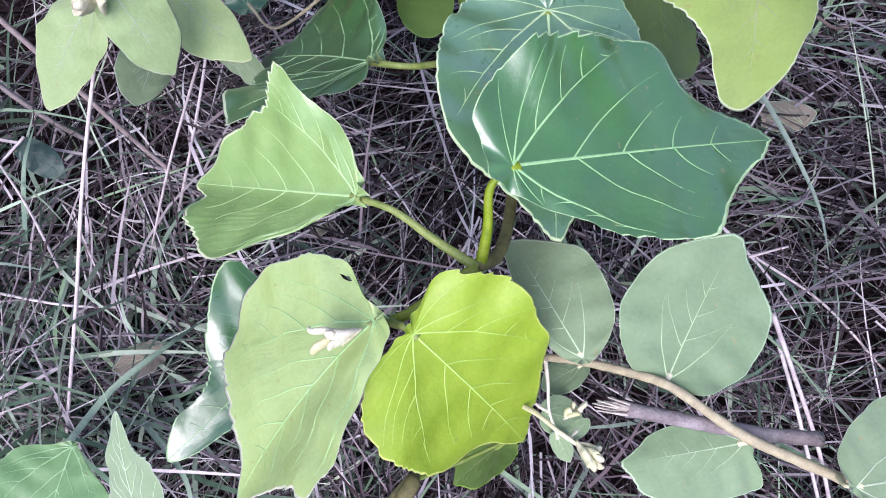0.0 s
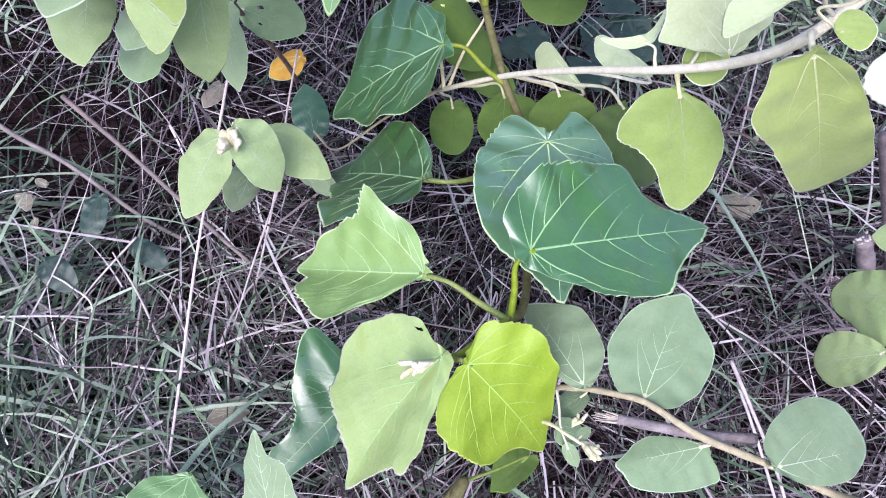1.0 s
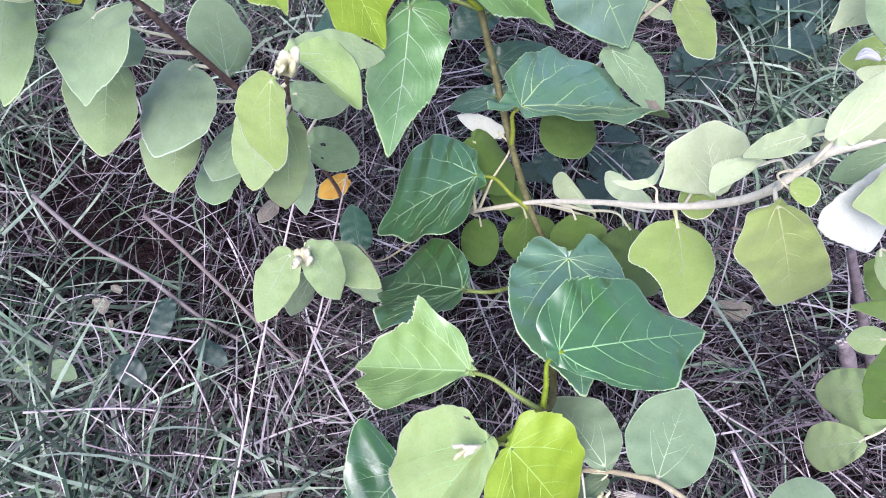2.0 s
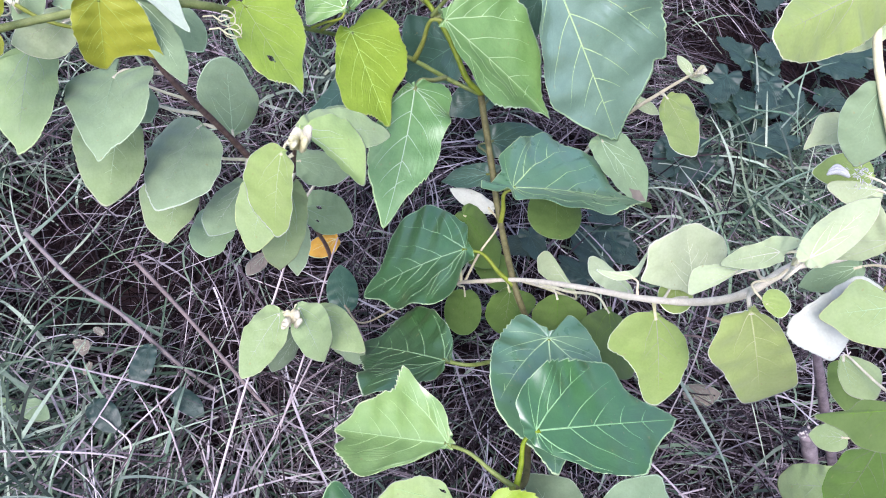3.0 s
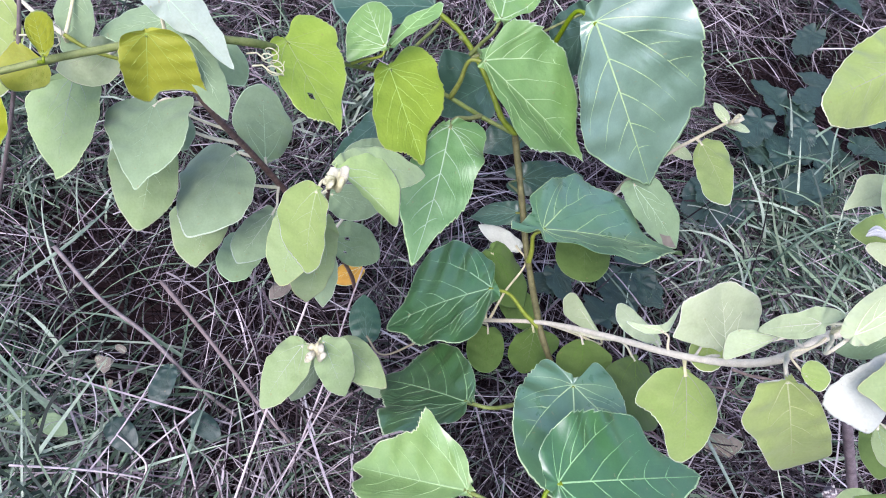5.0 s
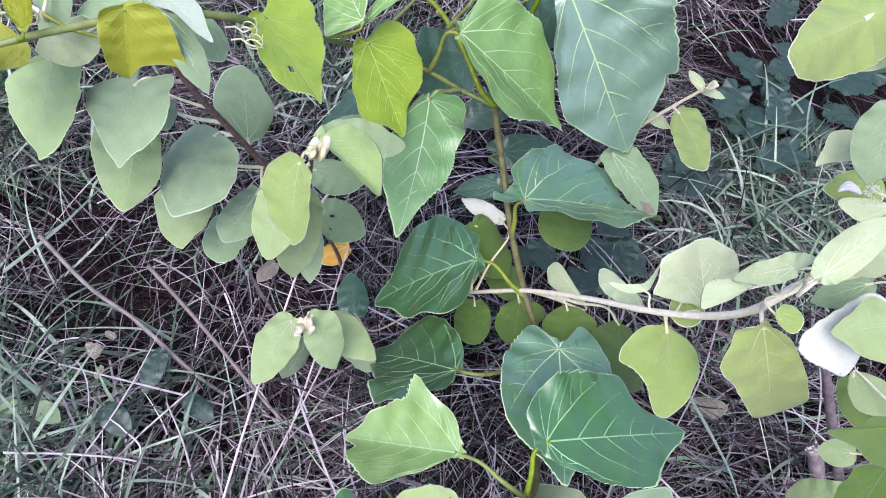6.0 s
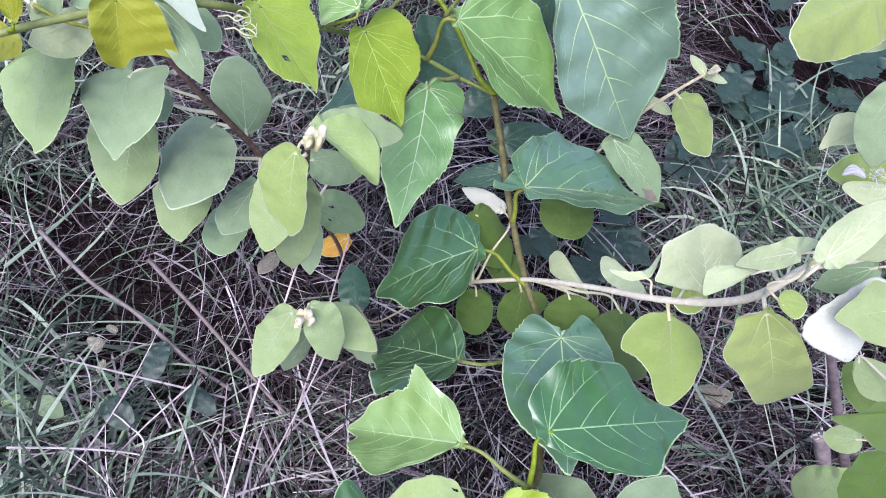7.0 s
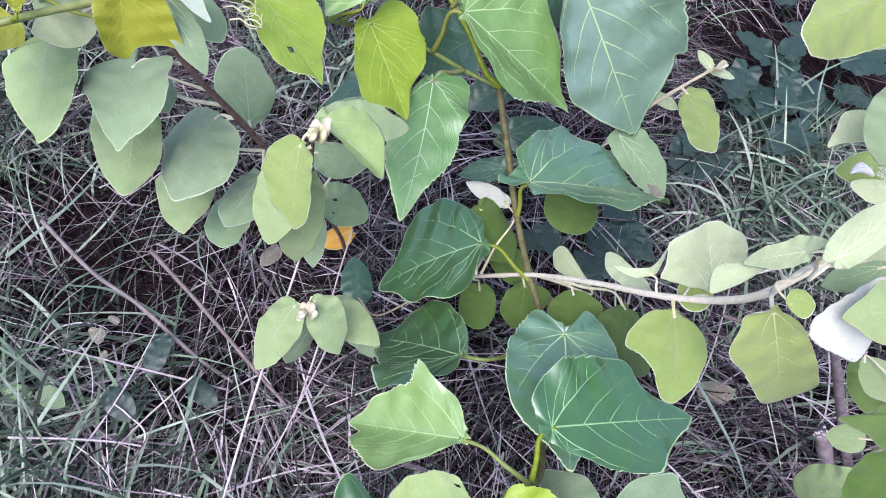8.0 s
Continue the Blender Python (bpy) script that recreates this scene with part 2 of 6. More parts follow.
def smooth_line(points, steps=6):
    """A rounded line through the points."""
    p = [Vector(q) for q in points]
    if len(p) == 2:
        return [p[0].lerp(p[1], i / steps) for i in range(steps + 1)]
    p = [2 * p[0] - p[1], *p, 2 * p[-1] - p[-2]]
    line = []
    for a, b, c, d in zip(p, p[1:], p[2:], p[3:]):
        for i in range(steps):
            s = i / steps
            line.append(0.5 * (2 * b + (c - a) * s + (2 * a - 5 * b + 4 * c - d) * s * s + (3 * b - a - 3 * c + d) * s ** 3))
    return [*line, p[-2]]


def tube(bm, line, thick, sides=8, knots=0.0, seed=0, flat=1.0):
    """A closed round stalk along a line; thick(s) is its radius from 0 to 1 on the way, knots swells it here and there."""
    rng = random.Random(seed)
    side = Vector((0.31, 0.17, 0.93))
    rings, n = [], len(line)
    for i, q in enumerate(line):
        way = (line[min(i + 1, n - 1)] - line[max(i - 1, 0)]).normalized()
        side = (side - way * side.dot(way)).normalized()
        other = way.cross(side)
        r = thick(i / (n - 1)) * (1 + knots * rng.uniform(-0.4, 1.0))
        rings.append([bm.verts.new(q + r * (math.cos(a) * side + flat * math.sin(a) * other)) for a in (math.tau * k / sides for k in range(sides))])
    for a, b in zip(rings, rings[1:]):
        for k in range(sides):
            bm.faces.new((a[k], a[(k + 1) % sides], b[(k + 1) % sides], b[k]))
    bm.faces.new(rings[0][::-1])
    bm.faces.new(rings[-1])
    return rings


HEART = ((0, 1.0), (5, 0.945), (12, 0.875), (22, 0.835), (34, 0.79), (48, 0.715), (62, 0.63), (78, 0.55), (98, 0.475), (118, 0.405), (138, 0.33), (157, 0.235), (170, 0.15), (180, 0.09))
OVATE = ((0, 1.0), (5, 0.965), (12, 0.915), (22, 0.855), (34, 0.77), (47, 0.665), (60, 0.56), (76, 0.44), (92, 0.335), (112, 0.225), (135, 0.135), (160, 0.08), (180, 0.06))
ROUND = ((0, 0.97), (8, 0.965), (16, 0.94), (26, 0.89), (38, 0.81), (50, 0.71), (63, 0.6), (78, 0.48), (94, 0.37), (112, 0.265), (135, 0.165), (160, 0.1), (180, 0.07))
LOBED = ((0, 1.0), (8, 0.95), (16, 0.86), (25, 0.88), (36, 0.84), (47, 0.72), (58, 0.76), (72, 0.7), (86, 0.56), (102, 0.58), (122, 0.5), (142, 0.38), (162, 0.24), (180, 0.1))


def leaf_outline(knots, size, teeth, seed):
    """A rounded line through the lobes and corners of a leaf, with small uneven teeth: angles, reaches and the half widths of both sides."""
    rng = random.Random(seed + 7)
    p = np.array([(r * math.sin(radians(a)), r * math.cos(radians(a))) for a, r in sorted(knots)])
    line = []
    for i in range(len(p)):
        a, b, c, d = (p[(i + j) % len(p)] for j in (-1, 0, 1, 2))
        near, far = math.dist(b, a), math.dist(d, c)
        step = math.dist(b, c)
        out, into = (c - a) * min(0.5, step / (step + near)), (d - b) * min(0.5, step / (step + far))
        for j in range(10):
            s = j / 10
            line.append((2 * s ** 3 - 3 * s * s + 1) * b + (s ** 3 - 2 * s * s + s) * out + (3 * s * s - 2 * s ** 3) * c + (s ** 3 - s * s) * into)
    line = np.array(line)
    turn = np.unwrap(np.arctan2(line[:, 0], line[:, 1]))
    turn = np.maximum.accumulate(turn)
    reach = np.hypot(line[:, 0], line[:, 1])
    even = np.linspace(turn[0], turn[0] + math.tau, 721)
    reach = np.interp(even, np.r_[turn, turn[0] + math.tau], np.r_[reach, reach[0]])
    way = np.r_[0, np.cumsum(np.hypot(np.diff(reach), reach[:-1] * np.diff(even)))] * size
    pitch = 0.0062 + 0.02 * size
    drift = way / pitch + 0.8 * np.sin(way / (1.9 * pitch) + rng.uniform(0, 6)) + 0.5 * np.sin(way / (0.8 * pitch) + rng.uniform(0, 6))
    saw = ((drift % 1) ** 1.5 - 0.4) * (0.9 + 0.7 * np.sin(way / (2.7 * pitch) + rng.uniform(0, 6))) + 0.3 * np.sin(way / (1.6 * pitch) + rng.uniform(0, 6))
    reach = reach + np.where(reach > 0.25, teeth * saw, 0)
    even = (even + math.pi) % math.tau - math.pi
    order = np.argsort(even)
    even, reach = even[order], reach[order]
    across = reach * np.sin(even)
    return even, reach, max(1e-3, -across.min()), max(1e-3, across.max())


RIB_OF = {"deep": "smooth", "sheen": "smooth", "satin": "lit", "skylit": "lit", "mid": "lit", "fresh": "lit", "young": "lit", "dusk": "dusk", "vine": "young", "gold": "young", "herb": "herb", "pale": "cream", "lime": "pale", "moss": "moss"}
RIM_OF = {"deep": "lit", "sheen": "lit", "satin": "lit", "skylit": "lit", "mid": "cream", "young": "cream", "sage": "pale", "lime": "cream"}


def leaf(plant, shape, skin, base, turn, size, left, right, fold=0.1, droop=0.12, joint=None, seed=0, under=None, wave=0.03, teeth=None, holes=(), spots=(), stalk=None, name="leaf", label="", bend=0.0, edge=None):
    """A leaf with its veins and its stalk. size: from the stalk's joint to the tip; left, right: half widths; edge: where its corners and lobes lie, in degrees from the midrib and parts of the size; joint: where its stalk leaves the stem."""
    rng = random.Random(seed)
    smooth_skin = shape in (HEART, LOBED)
    teeth = (0.017 if smooth_skin else 0.009) if teeth is None else teeth
    knots = edge or [(a, r) for a, r in shape] + [(-a, r) for a, r in shape if 0 < a < 180]
    sides = leaf_outline(knots, size, teeth, seed)
    phase = [rng.uniform(0, math.tau) for _ in range(8)]
    rib_kind = RIB_OF.get(skin, "felt")
    kind = "smooth" if skin in ("deep", "dusk", "mid", "fresh", "sheen", "satin", "skylit", "young", "vine", "gold", "herb") else "felt"

    def flat(a, k):
        r = float(np.interp(a, sides[0], sides[1])) * k
        x = r * math.sin(a) / sides[3 if a > 0 else 2] * (right if a > 0 else left)
        return x, r * math.cos(a) * size

    def lift(x, y, k=0.0):
        soft = 0.045 * size
        a = math.atan2(x, y)
        z = fold * (math.sqrt(x * x + soft * soft) - soft) - droop * y * abs(y) / size
        z += wave * size * k * k * (math.sin(3.3 * a + phase[3]) + 0.6 * math.sin(7.1 * a + phase[4]))
        z += 0.011 * size * math.sin(26 * y / size + 9 * abs(x) / size + phase[5]) * min(1.0, abs(x) / (0.15 * size))
        z += bend * x * y / size
        z -= (0.0 if smooth_skin else 0.9) * x * x / size * 0.35
        return z

    fans, rows = (150, (0.0, 0.09, 0.18, 0.27, 0.36, 0.45, 0.54, 0.63, 0.72, 0.81, 0.9, 0.983, 1.0)) if size > 0.055 else (64, (0.0, 0.16, 0.34, 0.52, 0.7, 0.86, 0.97, 1.0))
    along = np.cumsum(np.r_[0, np.hypot(np.diff(sides[1]), sides[1][:-1] * np.diff(sides[0])) + 0.0006])
    fan = np.interp(np.arange(fans) / fans * along[-1], along, sides[0])
    bm = bmesh.new()
    tops, lows = [], []
    thick = 0.0005
    for k in rows[1:]:
        top, low = [], []
        for i in range(fans):
            x, y = flat(fan[i], k)
            z = lift(x, y, k)
            top.append(bm.verts.new((x, y, z)))
            low.append(bm.verts.new((x, y, z - thick)) if k < 1 else top[-1])
        tops.append(top)
        lows.append(low)
    mid_top, mid_low = bm.verts.new((0, 0, 0)), bm.verts.new((0, 0, -thick))
    cut = set()
    for a0, k0, width in holes:
        for i in range(fans):
            if abs(fan[i] - a0) < width:
                cut.add((i, min(range(len(rows) - 1), key=lambda n: abs(rows[n + 1] - k0))))
    withered = set()
    for a0, k0, width, deep in spots:
        for i in range(fans):
            near = abs(fan[i] - a0)
            if near < width:
                withered |= {(i, n) for n in range(len(rows) - 2) if abs(rows[n + 1] - k0) < deep * math.sqrt(1 - (near / width) ** 2)}
    for i in range(fans):
        j = (i + 1) % fans
        bm.faces.new((mid_top, tops[0][j], tops[0][i]))
        bm.faces.new((mid_low, lows[0][i], lows[0][j])).material_index = 1
        for n in range(len(tops) - 1):
            if (i, n) in cut:
                continue
            rim_band = 3 if (i, n) in withered else 2 if n == len(tops) - 2 else 0
            for a in (tops, lows):
                # both faces of the blade share one diagonal, from the inner i to the outer j
                p, q, r, s = a[n][i], a[n][j], a[n + 1][j], a[n + 1][i]
                for three in ((p, q, r), (p, r, s)):
                    f = bm.faces.new(three if a is tops else three[::-1])
                    f.material_index = rim_band if a is tops else 1
    bm.normal_update()
    origin = plant.location.copy() if plant else Vector()
    at = Matrix.Translation(Vector(base) - origin) @ Euler([radians(q) for q in turn]).to_matrix().to_4x4()
    blade = part(name, bm, (UPPER[skin], UNDER[under or kind], VEIN[RIM_OF.get(skin, rib_kind)], UPPER["dry"]), plant, label, at)

    # veins: a midrib, side ribs from the base, and pairs along the midrib that curve to the rim
    bm = bmesh.new()
    thin = 0.0011 * (size / 0.15) ** 0.5 * (0.28 if skin == "gold" else {"smooth": 0.82, "lit": 0.84, "young": 0.55}.get(rib_kind, 0.64))

    def rib(path, w0, w1):
        last = None
        for i, (x, y) in enumerate(path):
            x2, y2 = path[min(i + 1, len(path) - 1)]
            x1, y1 = path[max(i - 1, 0)]
            l = math.hypot(x2 - x1, y2 - y1) or 1.0
            w = w0 + (w1 - w0) * i / (len(path) - 1)
            nx, ny = -(y2 - y1) / l * w, (x2 - x1) / l * w
            a = math.atan2(x, y)
            fx, fy = flat(a if abs(a) > 1e-6 else 1e-6, 1.0)
            k = min(1.0, math.hypot(x, y) / max(1e-6, math.hypot(fx, fy)))
            row = [bm.verts.new((x + s * nx, y + s * ny, lift(x + s * nx, y + s * ny, k) + h)) for s, h in ((-1, 0.0003), (0, 0.0005 + 0.35 * w), (1, 0.0003))]
            if last:
                for p, q, r, s in ((last[0], last[1], row[1], row[0]), (last[1], last[2], row[2], row[1])):
                    bm.faces.new((p, q, r, s))
            last = row

    def to_rim(x0, y0, a, bow, k=0.95, steps=9):
        x1, y1 = flat(a, k)
        mx, my = (x0 + x1) / 2, (y0 + y1) / 2
        mx, my = mx + bow * (y1 - y0) * (1 if a > 0 else -1) * 1.0, my - bow * abs(x1 - x0)
        path = []
        for i in range(steps + 1):
            s = i / steps
            path.append(((1 - s) ** 2 * x0 + 2 * s * (1 - s) * mx + s * s * x1, (1 - s) ** 2 * y0 + 2 * s * (1 - s) * my + s * s * y1))
        return path

    reach = 0.98 if smooth_skin else 0.8
    rib([(0, reach * size * i / 14) for i in range(15)], thin, thin * (0.25 if smooth_skin else 0.08))
    basal = (0.64, 1.15, 1.6) if smooth_skin else (0.5,)
    for side in (-1, 1):
        for n, a in enumerate(basal):
            path = to_rim(0, 0, side * (a + rng.uniform(-0.06, 0.06)), 0.10, 0.9 if smooth_skin else 0.66)
            rib(path, thin * (0.85, 0.6, 0.36)[n], thin * (0.12 if smooth_skin else 0.06))
            if smooth_skin and n == 0:
                for at_step, out in ((2, 0.26), (4, 0.22), (6, 0.15), (8, 0.07)):
                    x0, y0 = path[at_step]
                    rib(to_rim(x0, y0, math.atan2(x0, y0) + side * out, 0.12, rng.uniform(0.74, 0.9), 6), thin * 0.46, thin * 0.08)
        # a felted leaf shows only the start of its side veins
        pairs = (0.2, 0.38, 0.56, 0.73) if smooth_skin else (0.24, 0.42, 0.6)
        for n, s in enumerate(pairs):
            y0 = size * (s + rng.uniform(-0.015, 0.015) + (0 if smooth_skin else 0.025 * side))
            a = (0.42, 0.27, 0.165, 0.09)[n] if smooth_skin else (0.46, 0.3, 0.17)[n]
            if smooth_skin:
                rib(to_rim(0, y0, side * a, 0.11, rng.uniform(0.8, 0.92)), thin * 0.58, thin * 0.09)
            else:
                rib(to_rim(0, y0, side * a, 0.11, 0.86)[:7 - n], thin * 0.45, thin * 0.05)
    part("vein_network", bm, VEIN[rib_kind], blade)

    if joint is not None:
        inv = at.inverted()
        end = inv @ (Vector(joint) - origin)
        bm = bmesh.new()
        sag = Vector((0, -0.12, -0.06)) * end.length
        line = smooth_line((Vector((0, 0.004, -0.0006)), Vector((0, -0.25, -0.05)) * end.length * 0.6 + end * 0.16, end * 0.6 + sag * 0.4, end), 6)
        r = 0.0009 + 0.0095 * size
        tube(bm, line, lambda s: r * (1.15 - 0.5 * min(1, 4 * s) * (1 - s) + 0.2 * s), 8)
        part("petiole", bm, stalk or (GREEN_STALK if smooth_skin else FELT_STEM), blade)
    return blade


def stem(plant, points, r0, r1, material, name="stem", label="", knots=0.12, seed=1, sides=10):
    bm = bmesh.new()
    line = smooth_line([Vector(p) - plant.location for p in points], 7)
    tube(bm, line, lambda s: r0 + (r1 - r0) * s, sides, knots, seed)
    return part(name, bm, material, plant, label)


def bud(plant, place, size, way=(0, 0, 1), seed=0):
    """A tip of felted, half-opened leaflets curled over one another."""
    rng = random.Random(seed)
    first = None
    up = Vector(way).normalized()
    start = Vector(place) - plant.location
    for i in range(6):
        bm = bmesh.new()
        a = i * 2.4 + rng.uniform(-0.3, 0.3)
        side = up.orthogonal().normalized()
        side.rotate(Matrix.Rotation(a, 3, up))
        across = up.cross(side)
        foot = start + up * size * 0.07 * i
        high, wide = size * rng.uniform(0.38, 0.72), size * rng.uniform(0.1, 0.24)
        line = smooth_line((foot, foot + up * high * 0.5 + side * wide * 0.7, foot + up * high * 0.95 + side * wide + across * wide * 0.3, foot + up * high + side * wide * 1.35 + across * wide * 0.6), 5)
        r = size * rng.uniform(0.12, 0.19)
        tube(bm, line, lambda s: r * (0.3 + 2.6 * s * (1 - s)), 8, 0.14, seed + i, 0.5)
        if first is None:
            first = part("bud", bm, FELT_BUD, plant, "cream felted bud of unopened leaves")
        else:
            part("leaflet", bm, FELT_BUD, first)
    return first


def shrub(name, base, label, category="shrub"):
    root = new(name)
    root.location = base
    root.empty_display_size = 0.05
    return tagged(root, label, category)


def stalk(name, points, r0, r1, material, label):
    """A loose stalk or stick, a thing of its own, with knots and a ragged end."""
    bm = bmesh.new()
    seed = sum(ord(c) for c in name) + int(1000 * abs(points[0][0]))
    tube(bm, smooth_line(points, 8), lambda s: r0 + (r1 - r0) * s, 9 if r0 > 0.004 else 6, 0.14 if r0 > 0.004 else 0.06, seed)
    thing = tagged(part(name, bm, material), label, name.split("_")[-1], "dry stalks" if name == "straw_stalk" else "")
    if name in ("dead_branch", "stump"):
        rng = random.Random(seed)
        bm = bmesh.new()
        p, q = Vector(points[0]), Vector(points[1])
        way = (p - q).normalized()
        side = way.orthogonal().normalized()
        other = way.cross(side)
        long = 0.022 if name == "dead_branch" else 0.004
        for i in range(20):
            a, r = rng.uniform(0, math.tau), r0 * rng.uniform(0.1, 0.85)
            start = p - way * 0.006 + r * (math.cos(a) * side + math.sin(a) * other)
            end = start + way * rng.uniform(0.4, 1.0) * (long + 0.006) + rng.uniform(-0.7, 0.7) * r0 * side
            tube(bm, [start, start.lerp(end, 0.5) + rng.uniform(-0.3, 0.3) * r0 * other, end], lambda s: r0 * (0.3 - 0.2 * s), 5)
        tagged(part("splintered_end" if name == "dead_branch" else "cut_face", bm, RAW_WOOD, thing, "pale raw wood"), kind="stuff")
    return thing


def grass_blade(name, points, w0, w1, material, label):
    """One long blade of grass with a keel down its middle."""
    bm = bmesh.new()
    line = smooth_line(points, 8)
    last = None
    for i, q in enumerate(line):
        way = (line[min(i + 1, len(line) - 1)] - line[max(i - 1, 0)]).normalized()
        side = way.cross(Vector((0, 0, 1))).normalized()
        s = i / (len(line) - 1)
        half = 0.5 * w0 * (1 - 0.9 * s ** 2.2)
        row = [bm.verts.new(q - side * half + Vector((0, 0, half * 0.5))), bm.verts.new(q), bm.verts.new(q + side * half + Vector((0, 0, half * 0.5)))]
        low = [bm.verts.new(v.co - Vector((0, 0, 0.0003))) for v in row]
        if last:
            for a, b in ((0, 1), (1, 2)):
                bm.faces.new((last[0][a], last[0][b], row[b], row[a]))
                bm.faces.new((last[1][b], last[1][a], low[a], low[b]))
        last = (row, low)
    return tagged(part(name, bm, material), label, "grass", "long grass blades")


# ---- ground ----
def ground_height(x, y):
    return 0.018 * noise.noise((x * 2.1, y * 2.1, 0.3)) + 0.008 * noise.noise((x * 8, y * 8, 2.7))


def build_ground():
    bm = bmesh.new()
    near = [-1.8 + 0.04 * i for i in range(91)]
    xs = [-60, -20, -8, -4, -2.5, *near, 2.5, 4, 8, 20, 60]
    ys = [-60, -20, -8, -4, -2.5, *[q + 0.4 for q in near], 3, 4.5, 8, 20, 60]
    grid = [[bm.verts.new((x, y, ground_height(x, y))) for x in xs] for y in ys]
    for r0, r1 in zip(grid, grid[1:]):
        for i in range(len(xs) - 1):
            bm.faces.new((r0[i], r0[i + 1], r1[i + 1], r1[i]))
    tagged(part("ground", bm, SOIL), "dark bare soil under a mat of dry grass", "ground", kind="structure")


def blades(name, material, count, area, lengths, width, rise, sag, base, label, category, seed, drift=0.0, keep=None, steps=6, twist=0.35):
    """Loose blades of grass in one mesh. rise: how steeply they start, in degrees; sag: how far they bend over."""
    rng = np.random.default_rng(seed)
    x0, x1, y0, y1 = area
    pos = np.stack([rng.uniform(x0, x1, count), rng.uniform(y0, y1, count)], 1)
    if keep is not None:
        pos = pos[keep(pos[:, 0], pos[:, 1]) > rng.uniform(0, 1, len(pos))]
    n = len(pos)
    turn = rng.uniform(0, math.tau, n)
    if drift:
        # neighbours lie roughly the same way, and the way wanders over the ground
        px, py = pos[:, 0], pos[:, 1]
        flow = 2.6 * np.sin(2.3 * px + 1.1 * py + 0.7) + 2.2 * np.sin(3.1 * py - 1.7 * px + 2.0) + 1.2 * np.sin(7.0 * px + 5.0 * py)
        turn = np.where(rng.uniform(0, 1, n) < drift, flow + rng.normal(0, 0.45, n), turn)
    long = rng.uniform(*lengths, n) * rng.uniform(0.6, 1.0, n)
    lean = np.radians(rng.uniform(*rise, n))
    curl = np.radians(rng.uniform(*sag, n))
    veer = rng.normal(0, twist, n)
    wide = rng.uniform(*width, n)
    z = rng.uniform(*base, n)
    rock = rng.uniform(-0.9, 0.9, n)
    at = np.stack([pos[:, 0], pos[:, 1], z], 1)
    verts = np.empty((n, steps + 1, 2, 3))
    for s in range(steps + 1):
        f = s / steps
        el, az = lean - curl * f, turn + veer * f
        way = np.stack([np.cos(el) * np.cos(az), np.cos(el) * np.sin(az), np.sin(el)], 1)
        side = np.stack([-np.sin(az) * np.cos(rock), np.cos(az) * np.cos(rock), np.sin(rock)], 1)
        half = (wide * (1 - 0.85 * f ** 2.5) * 0.5)[:, None]
        verts[:, s, 0], verts[:, s, 1] = at + side * half, at - side * half
        at = at + way * (long / steps)[:, None]
        at[:, 2] = np.maximum(at[:, 2], 0.004 + 0.02 * f)
    data = bpy.data.meshes.new(name)
    idx = np.arange(n)[:, None] * (2 * (steps + 1)) + 2 * np.arange(steps)[None]
    quads = np.stack([idx, idx + 1, idx + 3, idx + 2], -1).reshape(-1, 4)
    data.vertices.add(verts.size // 3)
    data.vertices.foreach_set("co", verts.ravel())
    data.loops.add(quads.size)
    data.loops.foreach_set("vertex_index", quads.ravel())
    data.polygons.add(len(quads))
    data.polygons.foreach_set("loop_start", np.arange(0, quads.size, 4))
    data.update(calc_edges=True)
    data.polygons.foreach_set("use_smooth", np.ones(len(quads), bool))
    data.materials.append(material)
    return tagged(new(name, data), label, category, kind="stuff")


def patches(spots):
    """How thick something grows at a place: the sum of soft round patches."""
    def density(x, y):
        total = 0
        for cx, cy, r, much in spots:
            total = total + much * np.exp(-((x - cx) ** 2 + (y - cy) ** 2) / r ** 2)
        return total
    return density


build_ground()
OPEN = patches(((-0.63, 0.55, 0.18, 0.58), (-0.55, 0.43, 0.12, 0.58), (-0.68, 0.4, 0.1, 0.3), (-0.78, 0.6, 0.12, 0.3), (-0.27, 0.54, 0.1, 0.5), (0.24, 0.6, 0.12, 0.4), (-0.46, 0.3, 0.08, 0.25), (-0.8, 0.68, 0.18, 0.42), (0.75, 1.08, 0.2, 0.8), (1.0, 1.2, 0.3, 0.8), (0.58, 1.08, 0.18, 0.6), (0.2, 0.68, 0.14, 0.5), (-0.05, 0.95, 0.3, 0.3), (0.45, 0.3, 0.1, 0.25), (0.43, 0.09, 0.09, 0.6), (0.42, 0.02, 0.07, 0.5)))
LUSH = patches(((-0.92, 0.5, 0.18, 0.45), (-0.75, 0.22, 0.22, 1.0), (-0.58, 0.08, 0.2, 1.0), (-0.3, 0.03, 0.2, 0.35), (0.62, 0.76, 0.2, 1.0), (0.47, 0.62, 0.18, 0.5), (0.95, 0.85, 0.25, 0.6), (-1.0, 1.0, 0.4, 0.8), (-0.4, 0.85, 0.3, 0.3), (0.15, 0.15, 0.25, 0.2), (0.5, 0.2, 0.2, 0.15), (0, 0.9, 1.2, 0.06)))
PALE = patches(((-0.42, 0.16, 0.12, 0.9), (-0.58, 0.18, 0.22, 0.8), (-0.38, 0.2, 0.17, 0.6), (0.48, 0.38, 0.22, 0.4), (0.42, 0.05, 0.2, 0.4), (0.7, 0.8, 0.2, 0.4), (0.0, 0.6, 1.0, 0.1)))


def edge(x, y):
    """Full near the shrubs, thinning out with an uneven rim."""
    far = np.hypot(x - 0.1, 0.9 * (y - 0.75)) + 0.22 * np.sin(3.1 * x + 1.3) * np.cos(2.7 * y) + 0.12 * np.sin(9 * x - 5 * y)
    return np.clip((1.75 - far) / 0.6, 0, 1)


